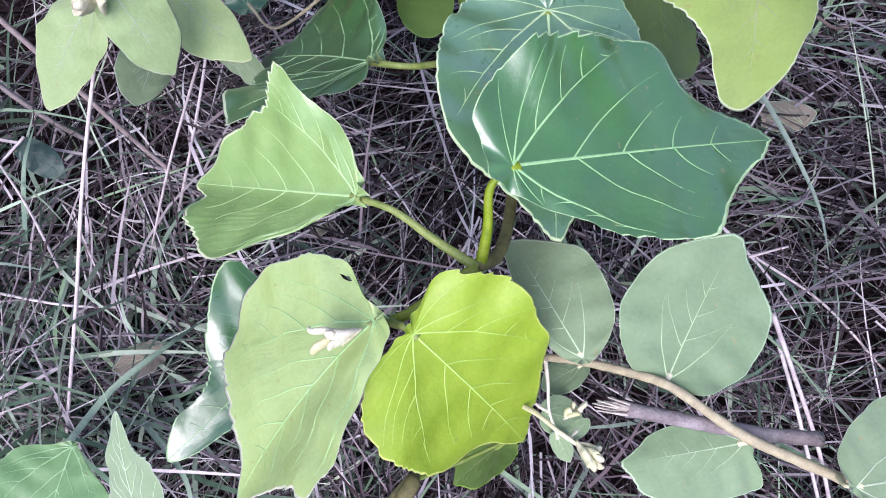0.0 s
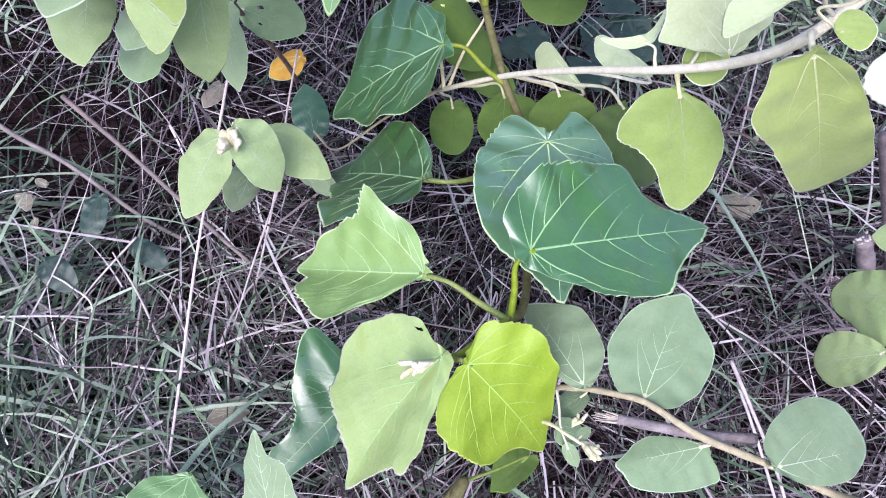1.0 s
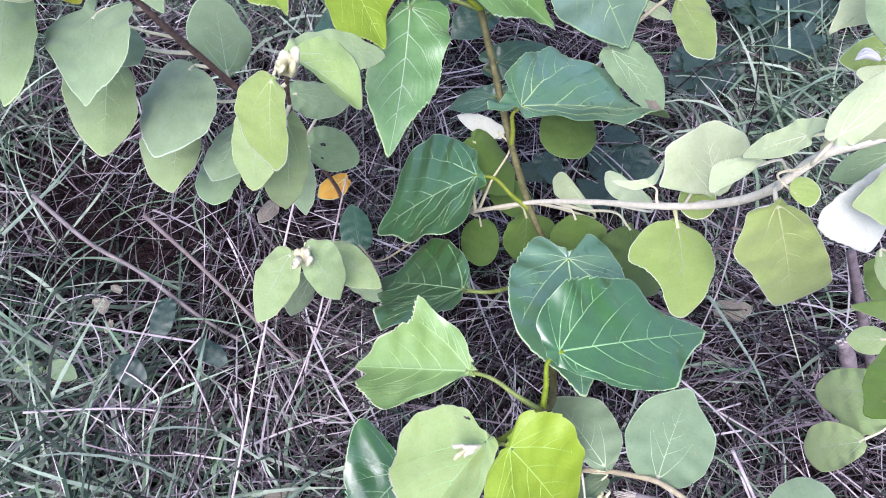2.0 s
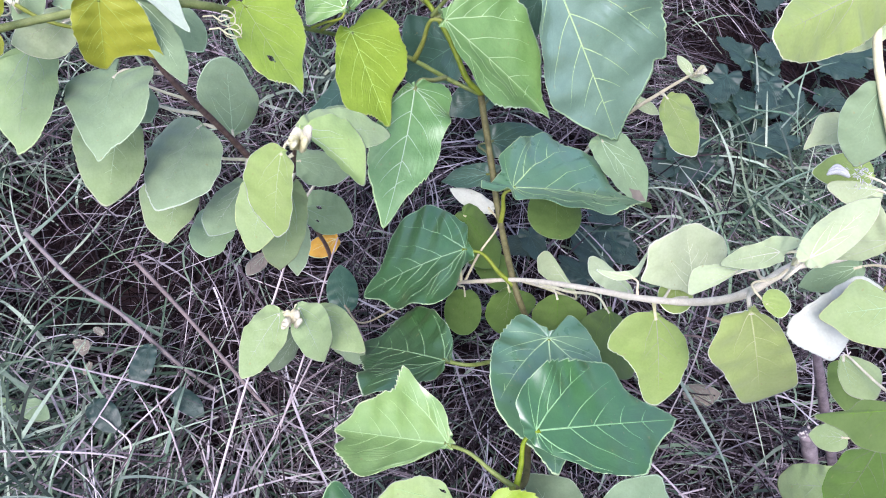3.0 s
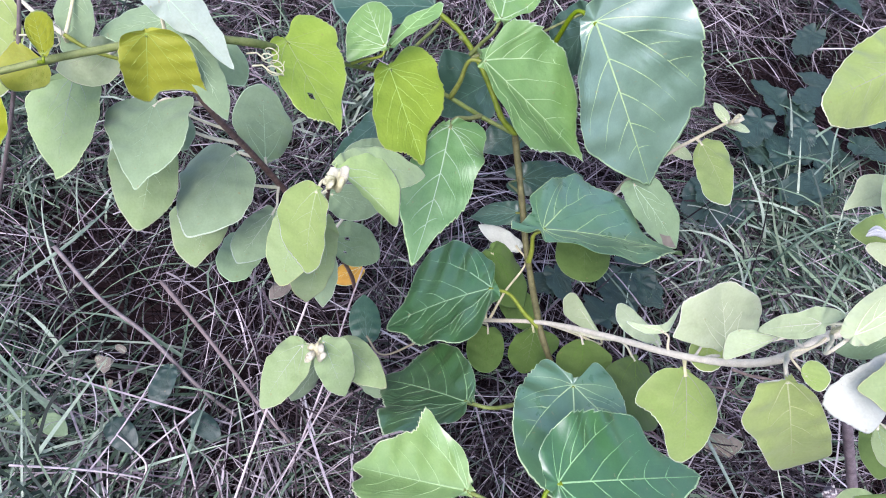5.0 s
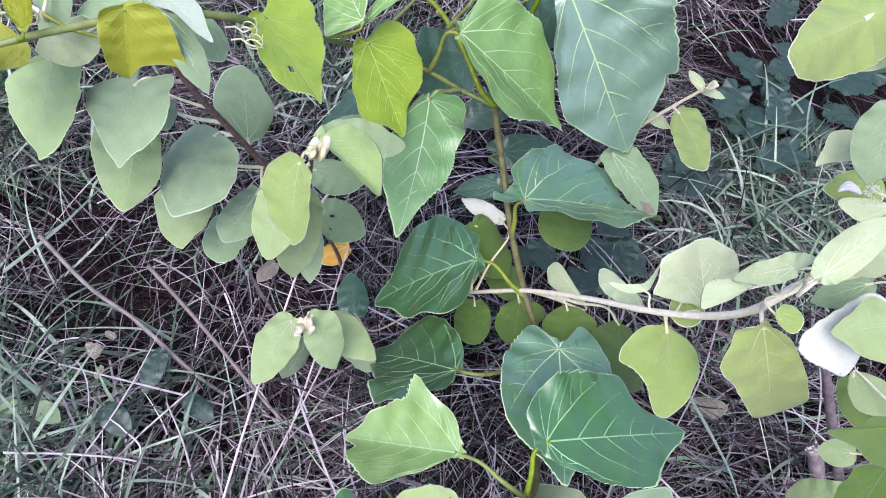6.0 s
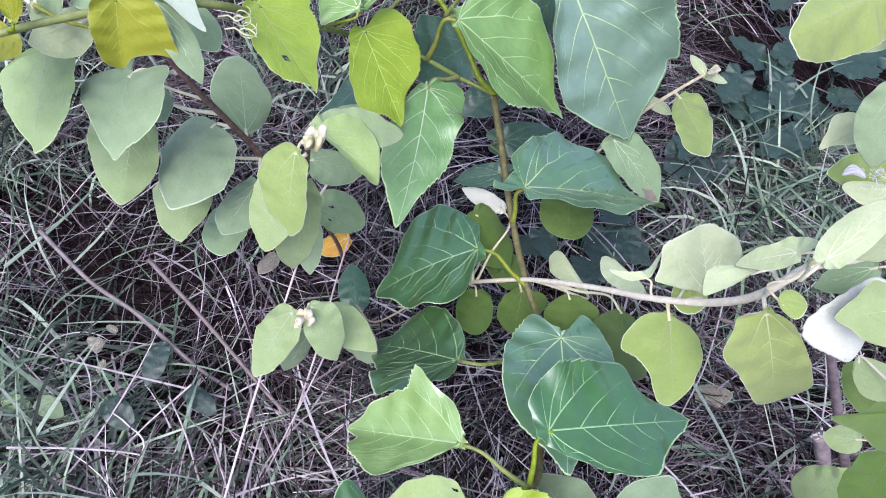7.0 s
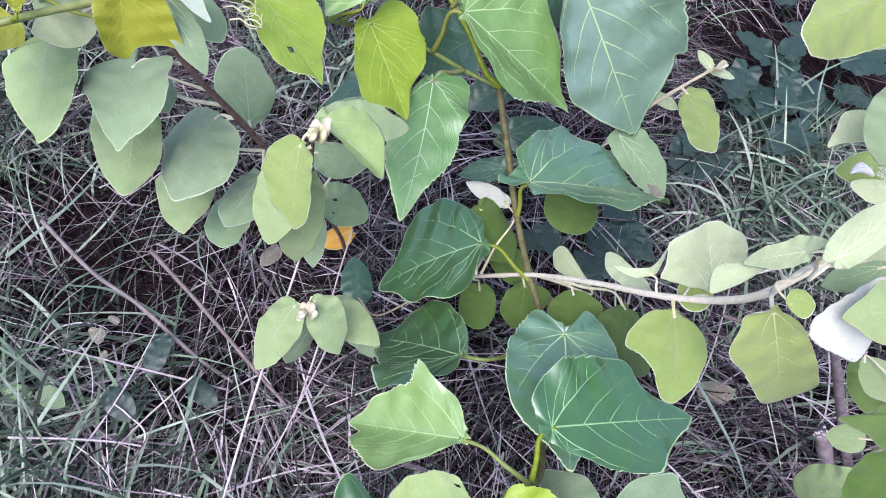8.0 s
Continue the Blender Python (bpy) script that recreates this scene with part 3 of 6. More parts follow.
def core(x, y):
    """The thick of the mat, fading at its rim."""
    far = np.hypot(x - 0.08, 0.9 * (y - 0.7)) + 0.1 * np.sin(4.1 * x + 0.3) * np.cos(3.7 * y) + 0.06 * np.sin(11 * x - 7 * y)
    return np.clip((1.55 - far) / 0.35, 0, 1)


def rim(x, y):
    far = np.hypot(x - 0.1, y - 0.75)
    return np.clip((far - 1.0) / 0.5, 0, 1) * np.exp(-np.maximum(far - 1.6, 0) / 2.2) * (0.7 + 0.3 * np.sin(2.1 * x + 3 * np.sin(1.3 * y)) * np.cos(1.7 * y))


NEAR, WIDE = (-1.5, 1.7, -0.8, 2.2), (-1.9, 2.1, -1.2, 2.7)
# bottom layer, coloured dark for the shade between the straws above
blades("decayed_thatch", SHADED_STRAW, 74000, NEAR, (0.05, 0.18), (0.001, 0.003), (-6, 12), (-10, 30), (0.002, 0.035), "old dry grass lying on the soil, coloured dark for the shade under the mat", "dry grass", 17, 0.5, lambda x, y: core(x, y) * (1 - 0.45 * OPEN(x, y)), 4)
blades("dry_grass_thatch", STRAW, 52000, NEAR, (0.08, 0.24), (0.0009, 0.0025), (-6, 14), (-8, 24), (0.015, 0.08), "fine matted thatch of grey mauve dry grass over the soil", "dry grass", 11, 0.5, lambda x, y: 0.85 * core(x, y) * (1 - OPEN(x, y)), 4, 0.25)
blades("dry_grass_mat", STRAW, 21000, WIDE, (0.12, 0.36), (0.0016, 0.0038), (-8, 18), (-10, 28), (0.002, 0.1), "matted dry grass, grey mauve, lying over the soil", "dry grass", 14, 0.4, lambda x, y: edge(x, y) * (1 - OPEN(x, y)))
blades("bleached_straw", PALE_STRAW, 7000, (-1.2, 1.3, -0.6, 2.0), (0.08, 0.28), (0.0014, 0.0036), (0, 28), (5, 40), (0.02, 0.09), "bleached straws lying loose over the dry grass", "dry grass", 12, 0.3, lambda x, y: PALE(x, y) * (1 - OPEN(x, y)), 6, 0.6)
blades("green_grass", GRASS, 24000, (-1.6, 1.8, -0.6, 2.2), (0.14, 0.36), (0.003, 0.0074), (25, 70), (50, 150), (0.0, 0.01), "grey-green grass blades growing through the dry mat", "grass", 13, 0.3, lambda x, y: edge(x, y) * LUSH(x, y) * (1 - OPEN(x, y)), 7, 0.8)
blades("fine_green_grass", GRASS, 10000, (-1.4, 1.6, -0.6, 2.1), (0.1, 0.26), (0.0011, 0.0026), (5, 45), (10, 90), (0.01, 0.06), "thin grey-green grass woven through the thatch", "grass", 15, 0.6, lambda x, y: edge(x, y) * np.minimum(1, 0.5 + LUSH(x, y)) * (1 - OPEN(x, y)), 6, 0.7)
blades("outer_grass", STRAW, 70000, (-6.9, 7.1, -6.2, 7.7), (0.14, 0.4), (0.004, 0.011), (5, 60), (10, 90), (0.0, 0.04), "tufts of dry grass thinning out over bare soil", "dry grass", 16, 0.6, rim, 4)
TUFTS = patches([(x, y, r, 1.0) for x, y, r in ((0.5, 0.72, 0.06), (0.62, 0.7, 0.07), (0.7, 0.8, 0.07), (0.57, 0.84, 0.06), (0.8, 0.72, 0.07), (0.42, 0.62, 0.04), (-0.9, 0.4, 0.05), (-0.72, 0.26, 0.06), (-0.66, 0.12, 0.07), (-0.52, 0.06, 0.06), (-0.82, 0.2, 0.06), (-0.6, 0.2, 0.04), (-0.42, 0.02, 0.04), (-0.95, 0.85, 0.09), (-0.3, 0.98, 0.06))])
blades("grass_tufts", GRASS, 25000, (-1.1, 1.0, -0.15, 1.1), (0.16, 0.36), (0.003, 0.0076), (35, 80), (60, 140), (0.0, 0.01), "arching tufts of grey-green grass", "grass", 19, 0.2, TUFTS, 7, 0.7)


# ---- shrubs ----
# shrub with broad smooth heart-shaped green leaves on olive stems
green_plant = shrub("smooth_leaved_shrub", (-0.056, -0.081, 0.298), "shrub with broad smooth heart-shaped green leaves on olive stems")
stem(green_plant, ((-0.02, 0.574, 0.474), (0.001, 0.522, 0.407), (0.019, 0.459, 0.357), (0.039, 0.361, 0.345), (0.063, 0.315, 0.306), (0.057, 0.236, 0.303), (0.048, 0.149, 0.346), (0.035, 0.099, 0.396), (0.02, 0.084, 0.418)), 0.0045, 0.0037, STEM, "stem", seed=3)
stem(green_plant, ((0.02, 0.084, 0.418), (-0.014, 0.061, 0.413), (-0.032, 0.051, 0.426)), 0.0045, 0.0026, GREEN_STALK, "stem", seed=4)
stem(green_plant, ((-0.018, 0.576, 0.473), (-0.040, 0.584, 0.492), (-0.058, 0.612, 0.512), (-0.080, 0.647, 0.530), (-0.106, 0.677, 0.545), (-0.135, 0.696, 0.556)), 0.0038, 0.0032, GREEN_STALK, "stem", seed=5)
stem(green_plant, ((-0.022, 0.576, 0.475), (-0.065, 0.591, 0.483), (-0.11, 0.596, 0.507), (-0.149, 0.61, 0.514), (-0.209, 0.576, 0.56), (-0.235, 0.535, 0.604), (-0.286, 0.52, 0.628)), 0.003, 0.0026, GREEN_STALK, "stem", seed=6)
stem(green_plant, ((-0.029, -0.058, 0.334), (-0.021, -0.042, 0.328), (-0.056, -0.081, 0.298)), 0.006, 0.004, STEM, "stem", seed=7)
leaf(green_plant, HEART, "deep", (0.039, 0.135, 0.450), (-15.3, 7.4, -79.2), 0.194, 0.075, 0.059, 0.16, 0.09, (0.022, 0.086, 0.415), 847, wave=0.014, bend=0.39, edge=((-134, 0.12), (-123, 0.19), (-97, 0.26), (-74, 0.37), (-60, 0.44), (-42, 0.58), (-30, 0.70), (-17, 0.70), (-5, 0.90), (0, 1.00), (18, 0.69), (29, 0.62), (41, 0.42), (53, 0.23), (157, 0.08)))
leaf(green_plant, HEART, "satin", (0.072, 0.272, 0.382), (-1.6, -7.7, -177.9), 0.161, 0.064, 0.083, 0.14, 0.08, (0.061, 0.284, 0.305), 855, bend=0.21, edge=((-143, 0.07), (-141, 0.23), (-125, 0.30), (-88, 0.36), (-66, 0.44), (-31, 0.63), (-5, 0.90), (0, 1.00), (16, 0.83), (30, 0.78), (40, 0.75), (56, 0.62), (73, 0.48), (98, 0.35), (134, 0.27), (150, 0.09)))
leaf(green_plant, HEART, "mid", (-0.051, 0.125, 0.425), (-36.7, -4.2, 75.6), 0.168, 0.056, 0.069, 0.75, -0.01, (0.02, 0.084, 0.418), 863, bend=-0.23, edge=((-45, 0.13), (-43, 0.28), (-42, 0.39), (-40, 0.45), (-39, 0.53), (-25, 0.66), (-9, 0.86), (-5, 0.82), (0, 1.00), (7, 0.86), (13, 0.79), (22, 0.63), (34, 0.50), (51, 0.52), (57, 0.36), (76, 0.23), (87, 0.16), (89, 0.10), (180, 0.05)))
leaf(green_plant, HEART, "deep", (-0.052, 0.247, 0.356), (-41.2, 9.8, 46.4), 0.201, 0.108, 0.071, 0.25, 0.09, (0.061, 0.284, 0.305), 871, bend=0.18, edge=((-128, 0.10), (-116, 0.25), (-82, 0.46), (-78, 0.55), (-24, 0.61), (0, 1.00), (8, 0.84), (18, 0.84), (26, 0.79), (36, 0.60), (46, 0.39), (58, 0.25), (69, 0.16), (180, 0.05)))
leaf(green_plant, HEART, "deep", (-0.027, 0.416, 0.343), (-34.2, 9.6, 85.2), 0.190, 0.099, 0.103, 0.15, 0.19, (0.039, 0.361, 0.345), 879, bend=-0.03, edge=((-142, 0.08), (-99, 0.26), (-90, 0.44), (-81, 0.53), (-63, 0.53), (-33, 0.66), (-10, 0.81), (0, 1.00), (12, 0.84), (33, 0.85), (45, 0.77), (56, 0.66), (64, 0.53), (84, 0.29), (92, 0.20), (94, 0.11), (180, 0.05)))
leaf(green_plant, HEART, "satin", (0.029, 0.471, 0.415), (-6.8, -16.7, -80.1), 0.210, 0.100, 0.113, 0.40, 0.14, (0.02, 0.454, 0.357), 887, bend=0.28, edge=((-113, 0.14), (-104, 0.24), (-83, 0.31), (-59, 0.55), (-51, 0.61), (-39, 0.68), (-32, 0.75), (-30, 0.85), (-20, 0.78), (-9, 0.80), (0, 1.00), (39, 0.73), (53, 0.67), (55, 0.54), (56, 0.33), (75, 0.16), (150, 0.13), (178, 0.22)))
leaf(green_plant, HEART, "sheen", (-0.107, 0.541, 0.514), (-8.1, -24.2, -179.5), 0.176, 0.052, 0.043, 0.13, 0.27, (-0.067, 0.592, 0.484), 895, bend=0.00, edge=((-125, 0.17), (-117, 0.24), (-86, 0.29), (-58, 0.34), (-38, 0.40), (-21, 0.62), (-7, 0.79), (0, 1.00), (4, 0.93), (13, 0.79), (22, 0.65), (33, 0.45), (43, 0.27), (82, 0.08), (180, 0.05)))
leaf(green_plant, HEART, "vine", (-0.186, 0.566, 0.575), (-22.8, -18.3, -145.0), 0.124, 0.066, 0.047, 0.11, 0.06, (-0.11, 0.596, 0.507), 903, bend=-0.04, edge=((-131, 0.10), (-130, 0.25), (-122, 0.39), (-93, 0.49), (-64, 0.59), (-41, 0.65), (-17, 0.71), (-6, 0.86), (0, 1.00), (10, 0.89), (25, 0.88), (37, 0.64), (48, 0.42), (69, 0.22), (107, 0.14), (180, 0.05)))
leaf(green_plant, HEART, "fresh", (-0.075, 0.587, 0.584), (-35.7, 3.9, -105.3), 0.197, 0.080, 0.101, 0.47, 0.03, (-0.11, 0.596, 0.507), 282, bend=0.07, edge=((-178, 0.09), (-97, 0.11), (-96, 0.20), (-93, 0.26), (-84, 0.33), (-63, 0.41), (-52, 0.51), (-43, 0.60), (-30, 0.68), (-15, 0.77), (-7, 0.86), (0, 1.00), (2, 0.90), (29, 0.69), (53, 0.64), (55, 0.55), (56, 0.45), (58, 0.33), (59, 0.22), (180, 0.05)))
leaf(green_plant, HEART, "skylit", (0.056, 0.654, 0.605), (-54.9, 23.6, -158.7), 0.253, 0.111, 0.069, 0.28, 0.12, (0.001, 0.706, 0.463), 291, bend=0.13, edge=((-151, 0.14), (-128, 0.26), (-106, 0.34), (-85, 0.42), (-73, 0.46), (-53, 0.53), (-37, 0.66), (-30, 0.76), (-27, 0.72), (-23, 0.76), (-11, 0.83), (-6, 0.89), (0, 1.00), (9, 0.84), (16, 0.75), (25, 0.65), (29, 0.55), (34, 0.41), (45, 0.26), (56, 0.14), (152, 0.08)))
leaf(green_plant, HEART, "young", (-0.037, 0.050, 0.442), (-11.5, 33.4, 125.5), 0.132, 0.055, 0.088, 0.15, 0.26, (-0.031, 0.052, 0.426), 300, holes=((1.59, 0.62, 0.045), ), bend=0.02, edge=((-108, 0.12), (-59, 0.20), (-48, 0.33), (-44, 0.50), (-41, 0.62), (-35, 0.73), (-26, 0.73), (-16, 0.78), (0, 1.00), (5, 0.88), (16, 0.85), (27, 0.85), (38, 0.90), (43, 0.86), (56, 0.80), (64, 0.73), (73, 0.60), (85, 0.48), (98, 0.36), (102, 0.29), (104, 0.12), (180, 0.05)))
leaf(green_plant, HEART, "vine", (-0.016, 0.043, 0.441), (-32.7, -0.6, -129.3), 0.142, 0.059, 0.061, 0.17, 0.35, (-0.03, 0.052, 0.425), 309, bend=-0.16, edge=((-115, 0.09), (-113, 0.19), (-108, 0.26), (-93, 0.32), (-78, 0.40), (-66, 0.46), (-45, 0.54), (-36, 0.64), (-23, 0.73), (-9, 0.83), (0, 1.00), (9, 0.74), (17, 0.67), (28, 0.66), (41, 0.60), (53, 0.53), (66, 0.47), (75, 0.42), (85, 0.35), (104, 0.23), (107, 0.12), (180, 0.05)))
leaf(green_plant, HEART, "deep", (-0.131, 0.066, 0.191), (6.6, -17.2, 134.9), 0.145, 0.024, 0.090, 0.10, 0.10, None, 318, bend=0.00, edge=((-23, 0.42), (-11, 0.63), (-5, 0.89), (0, 1.00), (10, 0.81), (13, 0.64), (22, 0.53), (39, 0.51), (54, 0.51), (80, 0.59), (93, 0.62), (100, 0.54), (180, 0.05)))
# a smooth leaf too: the pale velvet colour stands in for its bluish sheen
leaf(green_plant, HEART, "velvet", (-0.181, -0.075, 0.357), (30.4, -41.7, -3.2), 0.083, 0.098, 0.038, -0.14, 0.09, (-0.056, -0.081, 0.298), 327, bend=0.00, edge=((-100, 1.19), (-62, 0.57), (-32, 0.63), (-15, 0.81), (0, 1.00), (8, 0.77), (32, 0.78), (42, 0.66), (50, 0.60), (72, 0.48), (180, 0.05)))
leaf(green_plant, HEART, "sheen", (-0.311, -0.025, 0.200), (11.9, 7.8, 171.4), 0.088, 0.051, 0.063, 0.12, 0.14, None, 336, bend=0.00, edge=((-60, 0.21), (-58, 0.45), (-56, 0.70), (-22, 0.86), (0, 1.00), (30, 0.92), (56, 0.86), (71, 0.70), (82, 0.49), (87, 0.19), (180, 0.05)))
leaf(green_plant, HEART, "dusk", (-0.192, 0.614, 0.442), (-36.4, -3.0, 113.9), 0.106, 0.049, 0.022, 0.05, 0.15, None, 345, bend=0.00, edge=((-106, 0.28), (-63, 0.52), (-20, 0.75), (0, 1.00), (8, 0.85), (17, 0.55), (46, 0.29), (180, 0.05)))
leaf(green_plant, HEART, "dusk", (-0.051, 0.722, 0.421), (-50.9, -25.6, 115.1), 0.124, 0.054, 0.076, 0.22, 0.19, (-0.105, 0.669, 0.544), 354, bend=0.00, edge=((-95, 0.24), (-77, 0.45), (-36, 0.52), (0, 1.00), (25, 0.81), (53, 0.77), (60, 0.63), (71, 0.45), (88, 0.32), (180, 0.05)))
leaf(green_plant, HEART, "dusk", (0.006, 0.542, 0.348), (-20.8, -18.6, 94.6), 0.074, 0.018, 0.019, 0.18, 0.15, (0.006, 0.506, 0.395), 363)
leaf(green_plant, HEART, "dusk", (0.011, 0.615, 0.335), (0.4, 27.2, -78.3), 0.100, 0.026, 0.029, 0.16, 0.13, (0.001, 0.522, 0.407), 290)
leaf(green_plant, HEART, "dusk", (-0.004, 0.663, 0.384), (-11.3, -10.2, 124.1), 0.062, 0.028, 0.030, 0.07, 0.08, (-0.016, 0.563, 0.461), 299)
leaf(green_plant, HEART, "moss", (0.042, -0.021, 0.282), (-17.4, 35.1, 114.6), 0.048, 0.021, 0.023, 0.16, 0.14, (-0.021, -0.042, 0.328), 308)
leaf(green_plant, HEART, "fresh", (-0.189, 0.547, 0.625), (17.6, -29.2, 21.6), 0.064, 0.045, 0.023, 0.25, 0.16, (-0.23, 0.543, 0.596), 317, bend=0.00, edge=((-108, 0.14), (-88, 0.70), (-70, 0.69), (-45, 0.79), (-32, 0.89), (-18, 0.94), (0, 1.00), (16, 0.85), (37, 0.59), (45, 0.36), (46, 0.14), (180, 0.05)))
leaf(green_plant, HEART, "fresh", (-0.187, 0.563, 0.610), (21.2, -0.1, -40.9), 0.083, 0.011, 0.018, 0.22, 0.11, (-0.221, 0.557, 0.58), 326, bend=0.00, edge=((-17, 0.35), (-13, 0.57), (-2, 0.82), (0, 1.00), (6, 0.99), (16, 0.79), (17, 0.49), (19, 0.25), (180, 0.05)))
leaf(green_plant, HEART, "fresh", (-0.059, 0.646, 0.599), (3.1, 18.8, -6.3), 0.158, 0.035, 0.045, 0.19, 0.18, (-0.09, 0.647, 0.536), 335, bend=0.00, edge=((-83, 0.08), (-77, 0.22), (-25, 0.52), (0, 1.00), (12, 1.08), (33, 0.52), (47, 0.32), (52, 0.18), (180, 0.05)))
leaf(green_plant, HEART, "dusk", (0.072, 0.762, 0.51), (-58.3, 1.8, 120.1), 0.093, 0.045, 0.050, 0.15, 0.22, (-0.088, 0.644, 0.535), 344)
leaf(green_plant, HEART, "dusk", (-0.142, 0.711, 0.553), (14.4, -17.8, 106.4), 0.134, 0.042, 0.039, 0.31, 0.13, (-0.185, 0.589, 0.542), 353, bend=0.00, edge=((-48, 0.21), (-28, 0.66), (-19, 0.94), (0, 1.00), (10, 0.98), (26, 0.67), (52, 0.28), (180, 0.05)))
bud(green_plant, (-0.043, 0.045, 0.448), 0.028, (-0.95, -0.3, 0.1), 4)

# thin climbing vine with bright yellow-green leaves and tendrils
vine_plant = shrub("climbing_vine", (-0.286, 0.52, 0.628), "thin climbing vine with bright yellow-green leaves and tendrils")
stem(vine_plant, ((-0.286, 0.52, 0.628), (-0.293, 0.484, 0.664), (-0.31, 0.441, 0.708), (-0.365, 0.414, 0.729), (-0.407, 0.392, 0.731), (-0.449, 0.365, 0.736), (-0.516, 0.33, 0.733)), 0.0042, 0.003, GREEN_STALK, "stem", seed=3)
leaf(vine_plant, HEART, "vine", (-0.283, 0.491, 0.668), (-17.0, -18.3, -138.0), 0.115, 0.055, 0.035, 0.13, -0.00, (-0.292, 0.488, 0.661), 911, holes=((0.12, 0.63, 0.045), ), bend=0.03, edge=((-143, 0.12), (-142, 0.25), (-135, 0.37), (-124, 0.43), (-108, 0.45), (-92, 0.48), (-78, 0.49), (-53, 0.55), (-39, 0.62), (-18, 0.72), (-6, 0.88), (0, 1.00), (2, 0.92), (15, 0.87), (20, 0.79), (27, 0.66), (34, 0.54), (47, 0.37), (71, 0.21), (98, 0.16), (180, 0.05)))
leaf(vine_plant, HEART, "gold", (-0.374, 0.392, 0.751), (-70.1, -12.8, -163.8), 0.069, 0.051, 0.023, 0.40, 0.19, (-0.38, 0.406, 0.73), 18, bend=0.04, edge=((-126, 0.17), (-111, 0.32), (-88, 0.49), (-70, 0.62), (-54, 0.81), (-44, 1.06), (-36, 0.88), (-11, 0.81), (0, 1.00), (14, 0.88), (26, 0.66), (46, 0.47), (86, 0.28), (180, 0.05)))
leaf(vine_plant, HEART, "gold", (-0.439, 0.345, 0.761), (10.6, 18.2, 30.3), 0.048, 0.009, 0.013, 0.09, 0.07, (-0.459, 0.36, 0.735), 26, bend=0.00, edge=((-35, 0.28), (-20, 0.57), (-11, 0.80), (0, 1.00), (11, 1.00), (21, 0.77), (39, 0.33), (72, 0.11), (180, 0.05)))
leaf(vine_plant, HEART, "gold", (-0.504, 0.329, 0.736), (-56.5, 5.4, -172.6), 0.060, 0.026, 0.028, 0.20, 0.19, (-0.506, 0.335, 0.733), 34)
leaf(vine_plant, HEART, "gold", (-0.469, 0.377, 0.720), (-28.1, -31.5, 163.2), 0.034, 0.016, 0.027, 0.03, 0.11, (-0.447, 0.366, 0.736), 42, bend=0.00, edge=((-79, 0.36), (-47, 0.66), (0, 1.00), (15, 1.10), (34, 1.10), (52, 1.01), (71, 0.83), (94, 0.72), (180, 0.05)))
for n, (x, y, z) in enumerate(((-0.30, 0.425, 0.69), (-0.305, 0.43, 0.70), (-0.475, 0.375, 0.745))):
    # a tendril: a pale thread that winds up at its end
    coil = [Vector((x + 0.03 * s, y + 0.006 * math.sin(9 * s), z + 0.004)) - vine_plant.location for s in (0, 0.3, 0.6)]
    coil += [Vector((x + 0.02 + 0.009 * math.cos(a) * (1 - 0.03 * a), y + 0.0015 * a, z - 0.004 + 0.009 * math.sin(a) * (1 - 0.03 * a))) - vine_plant.location for a in (0.6 * k + n for k in range(22))]
    bm = bmesh.new()
    tube(bm, coil, lambda s: 0.0009 - 0.0005 * s, 6)
    part("tendril", bm, FELT_BUD, vine_plant, "pale coiled tendril")
for n, (x, y, z) in enumerate(((-0.4835, 0.39, 0.744), (-0.489, 0.381, 0.724))):
    # a tendril wound round the dry stick
    coil = [Vector((x + 0.0035 * math.cos(a) - 0.0006 * a, y + 0.0035 * math.sin(a) - 0.001 * a * 0.3, z - 0.0016 * a)) - vine_plant.location for a in (0.5 * k for k in range(24 - 6 * n))]
    bm = bmesh.new()
    tube(bm, coil, lambda s: 0.0009, 6)
    part("tendril", bm, GREEN_STALK, vine_plant, "olive tendril wound round a stick")

# shrub with hanging grey-green velvety leaves on brown stems
left_plant = shrub("velvet_shrub", (-0.23, 0.505, 0.139), "shrub with hanging grey-green velvety leaves on brown stems")
stem(left_plant, ((-0.372, 0.436, 0.654), (-0.364, 0.46, 0.575), (-0.349, 0.503, 0.461), (-0.324, 0.526, 0.359), (-0.305, 0.567, 0.22)), 0.0032, 0.0045, BROWN_STEM, "stem", seed=3)
stem(left_plant, ((-0.223, 0.375, 0.606), (-0.239, 0.401, 0.497), (-0.249, 0.452, 0.364), (-0.234, 0.492, 0.213), (-0.23, 0.505, 0.139)), 0.0022, 0.0032, BROWN_STEM, "stem", seed=4)
stem(left_plant, ((-0.357, 0.429, 0.674), (-0.397, 0.424, 0.681), (-0.441, 0.416, 0.698), (-0.468, 0.421, 0.711)), 0.0015, 0.002, GREEN_STALK, "stem", seed=5)
leaf(left_plant, OVATE, "sage", (-0.513, 0.472, 0.607), (-13.0, 13.0, 179.7), 0.119, 0.039, 0.058, 0.03, 0.09, (-0.468, 0.421, 0.711), 854, bend=0.00, edge=((-82, 0.18), (-72, 0.28), (-49, 0.39), (-33, 0.60), (-20, 0.82), (-11, 0.93), (0, 1.00), (3, 0.92), (16, 0.78), (28, 0.68), (45, 0.60), (62, 0.55), (72, 0.47), (73, 0.29), (85, 0.15), (180, 0.05)))
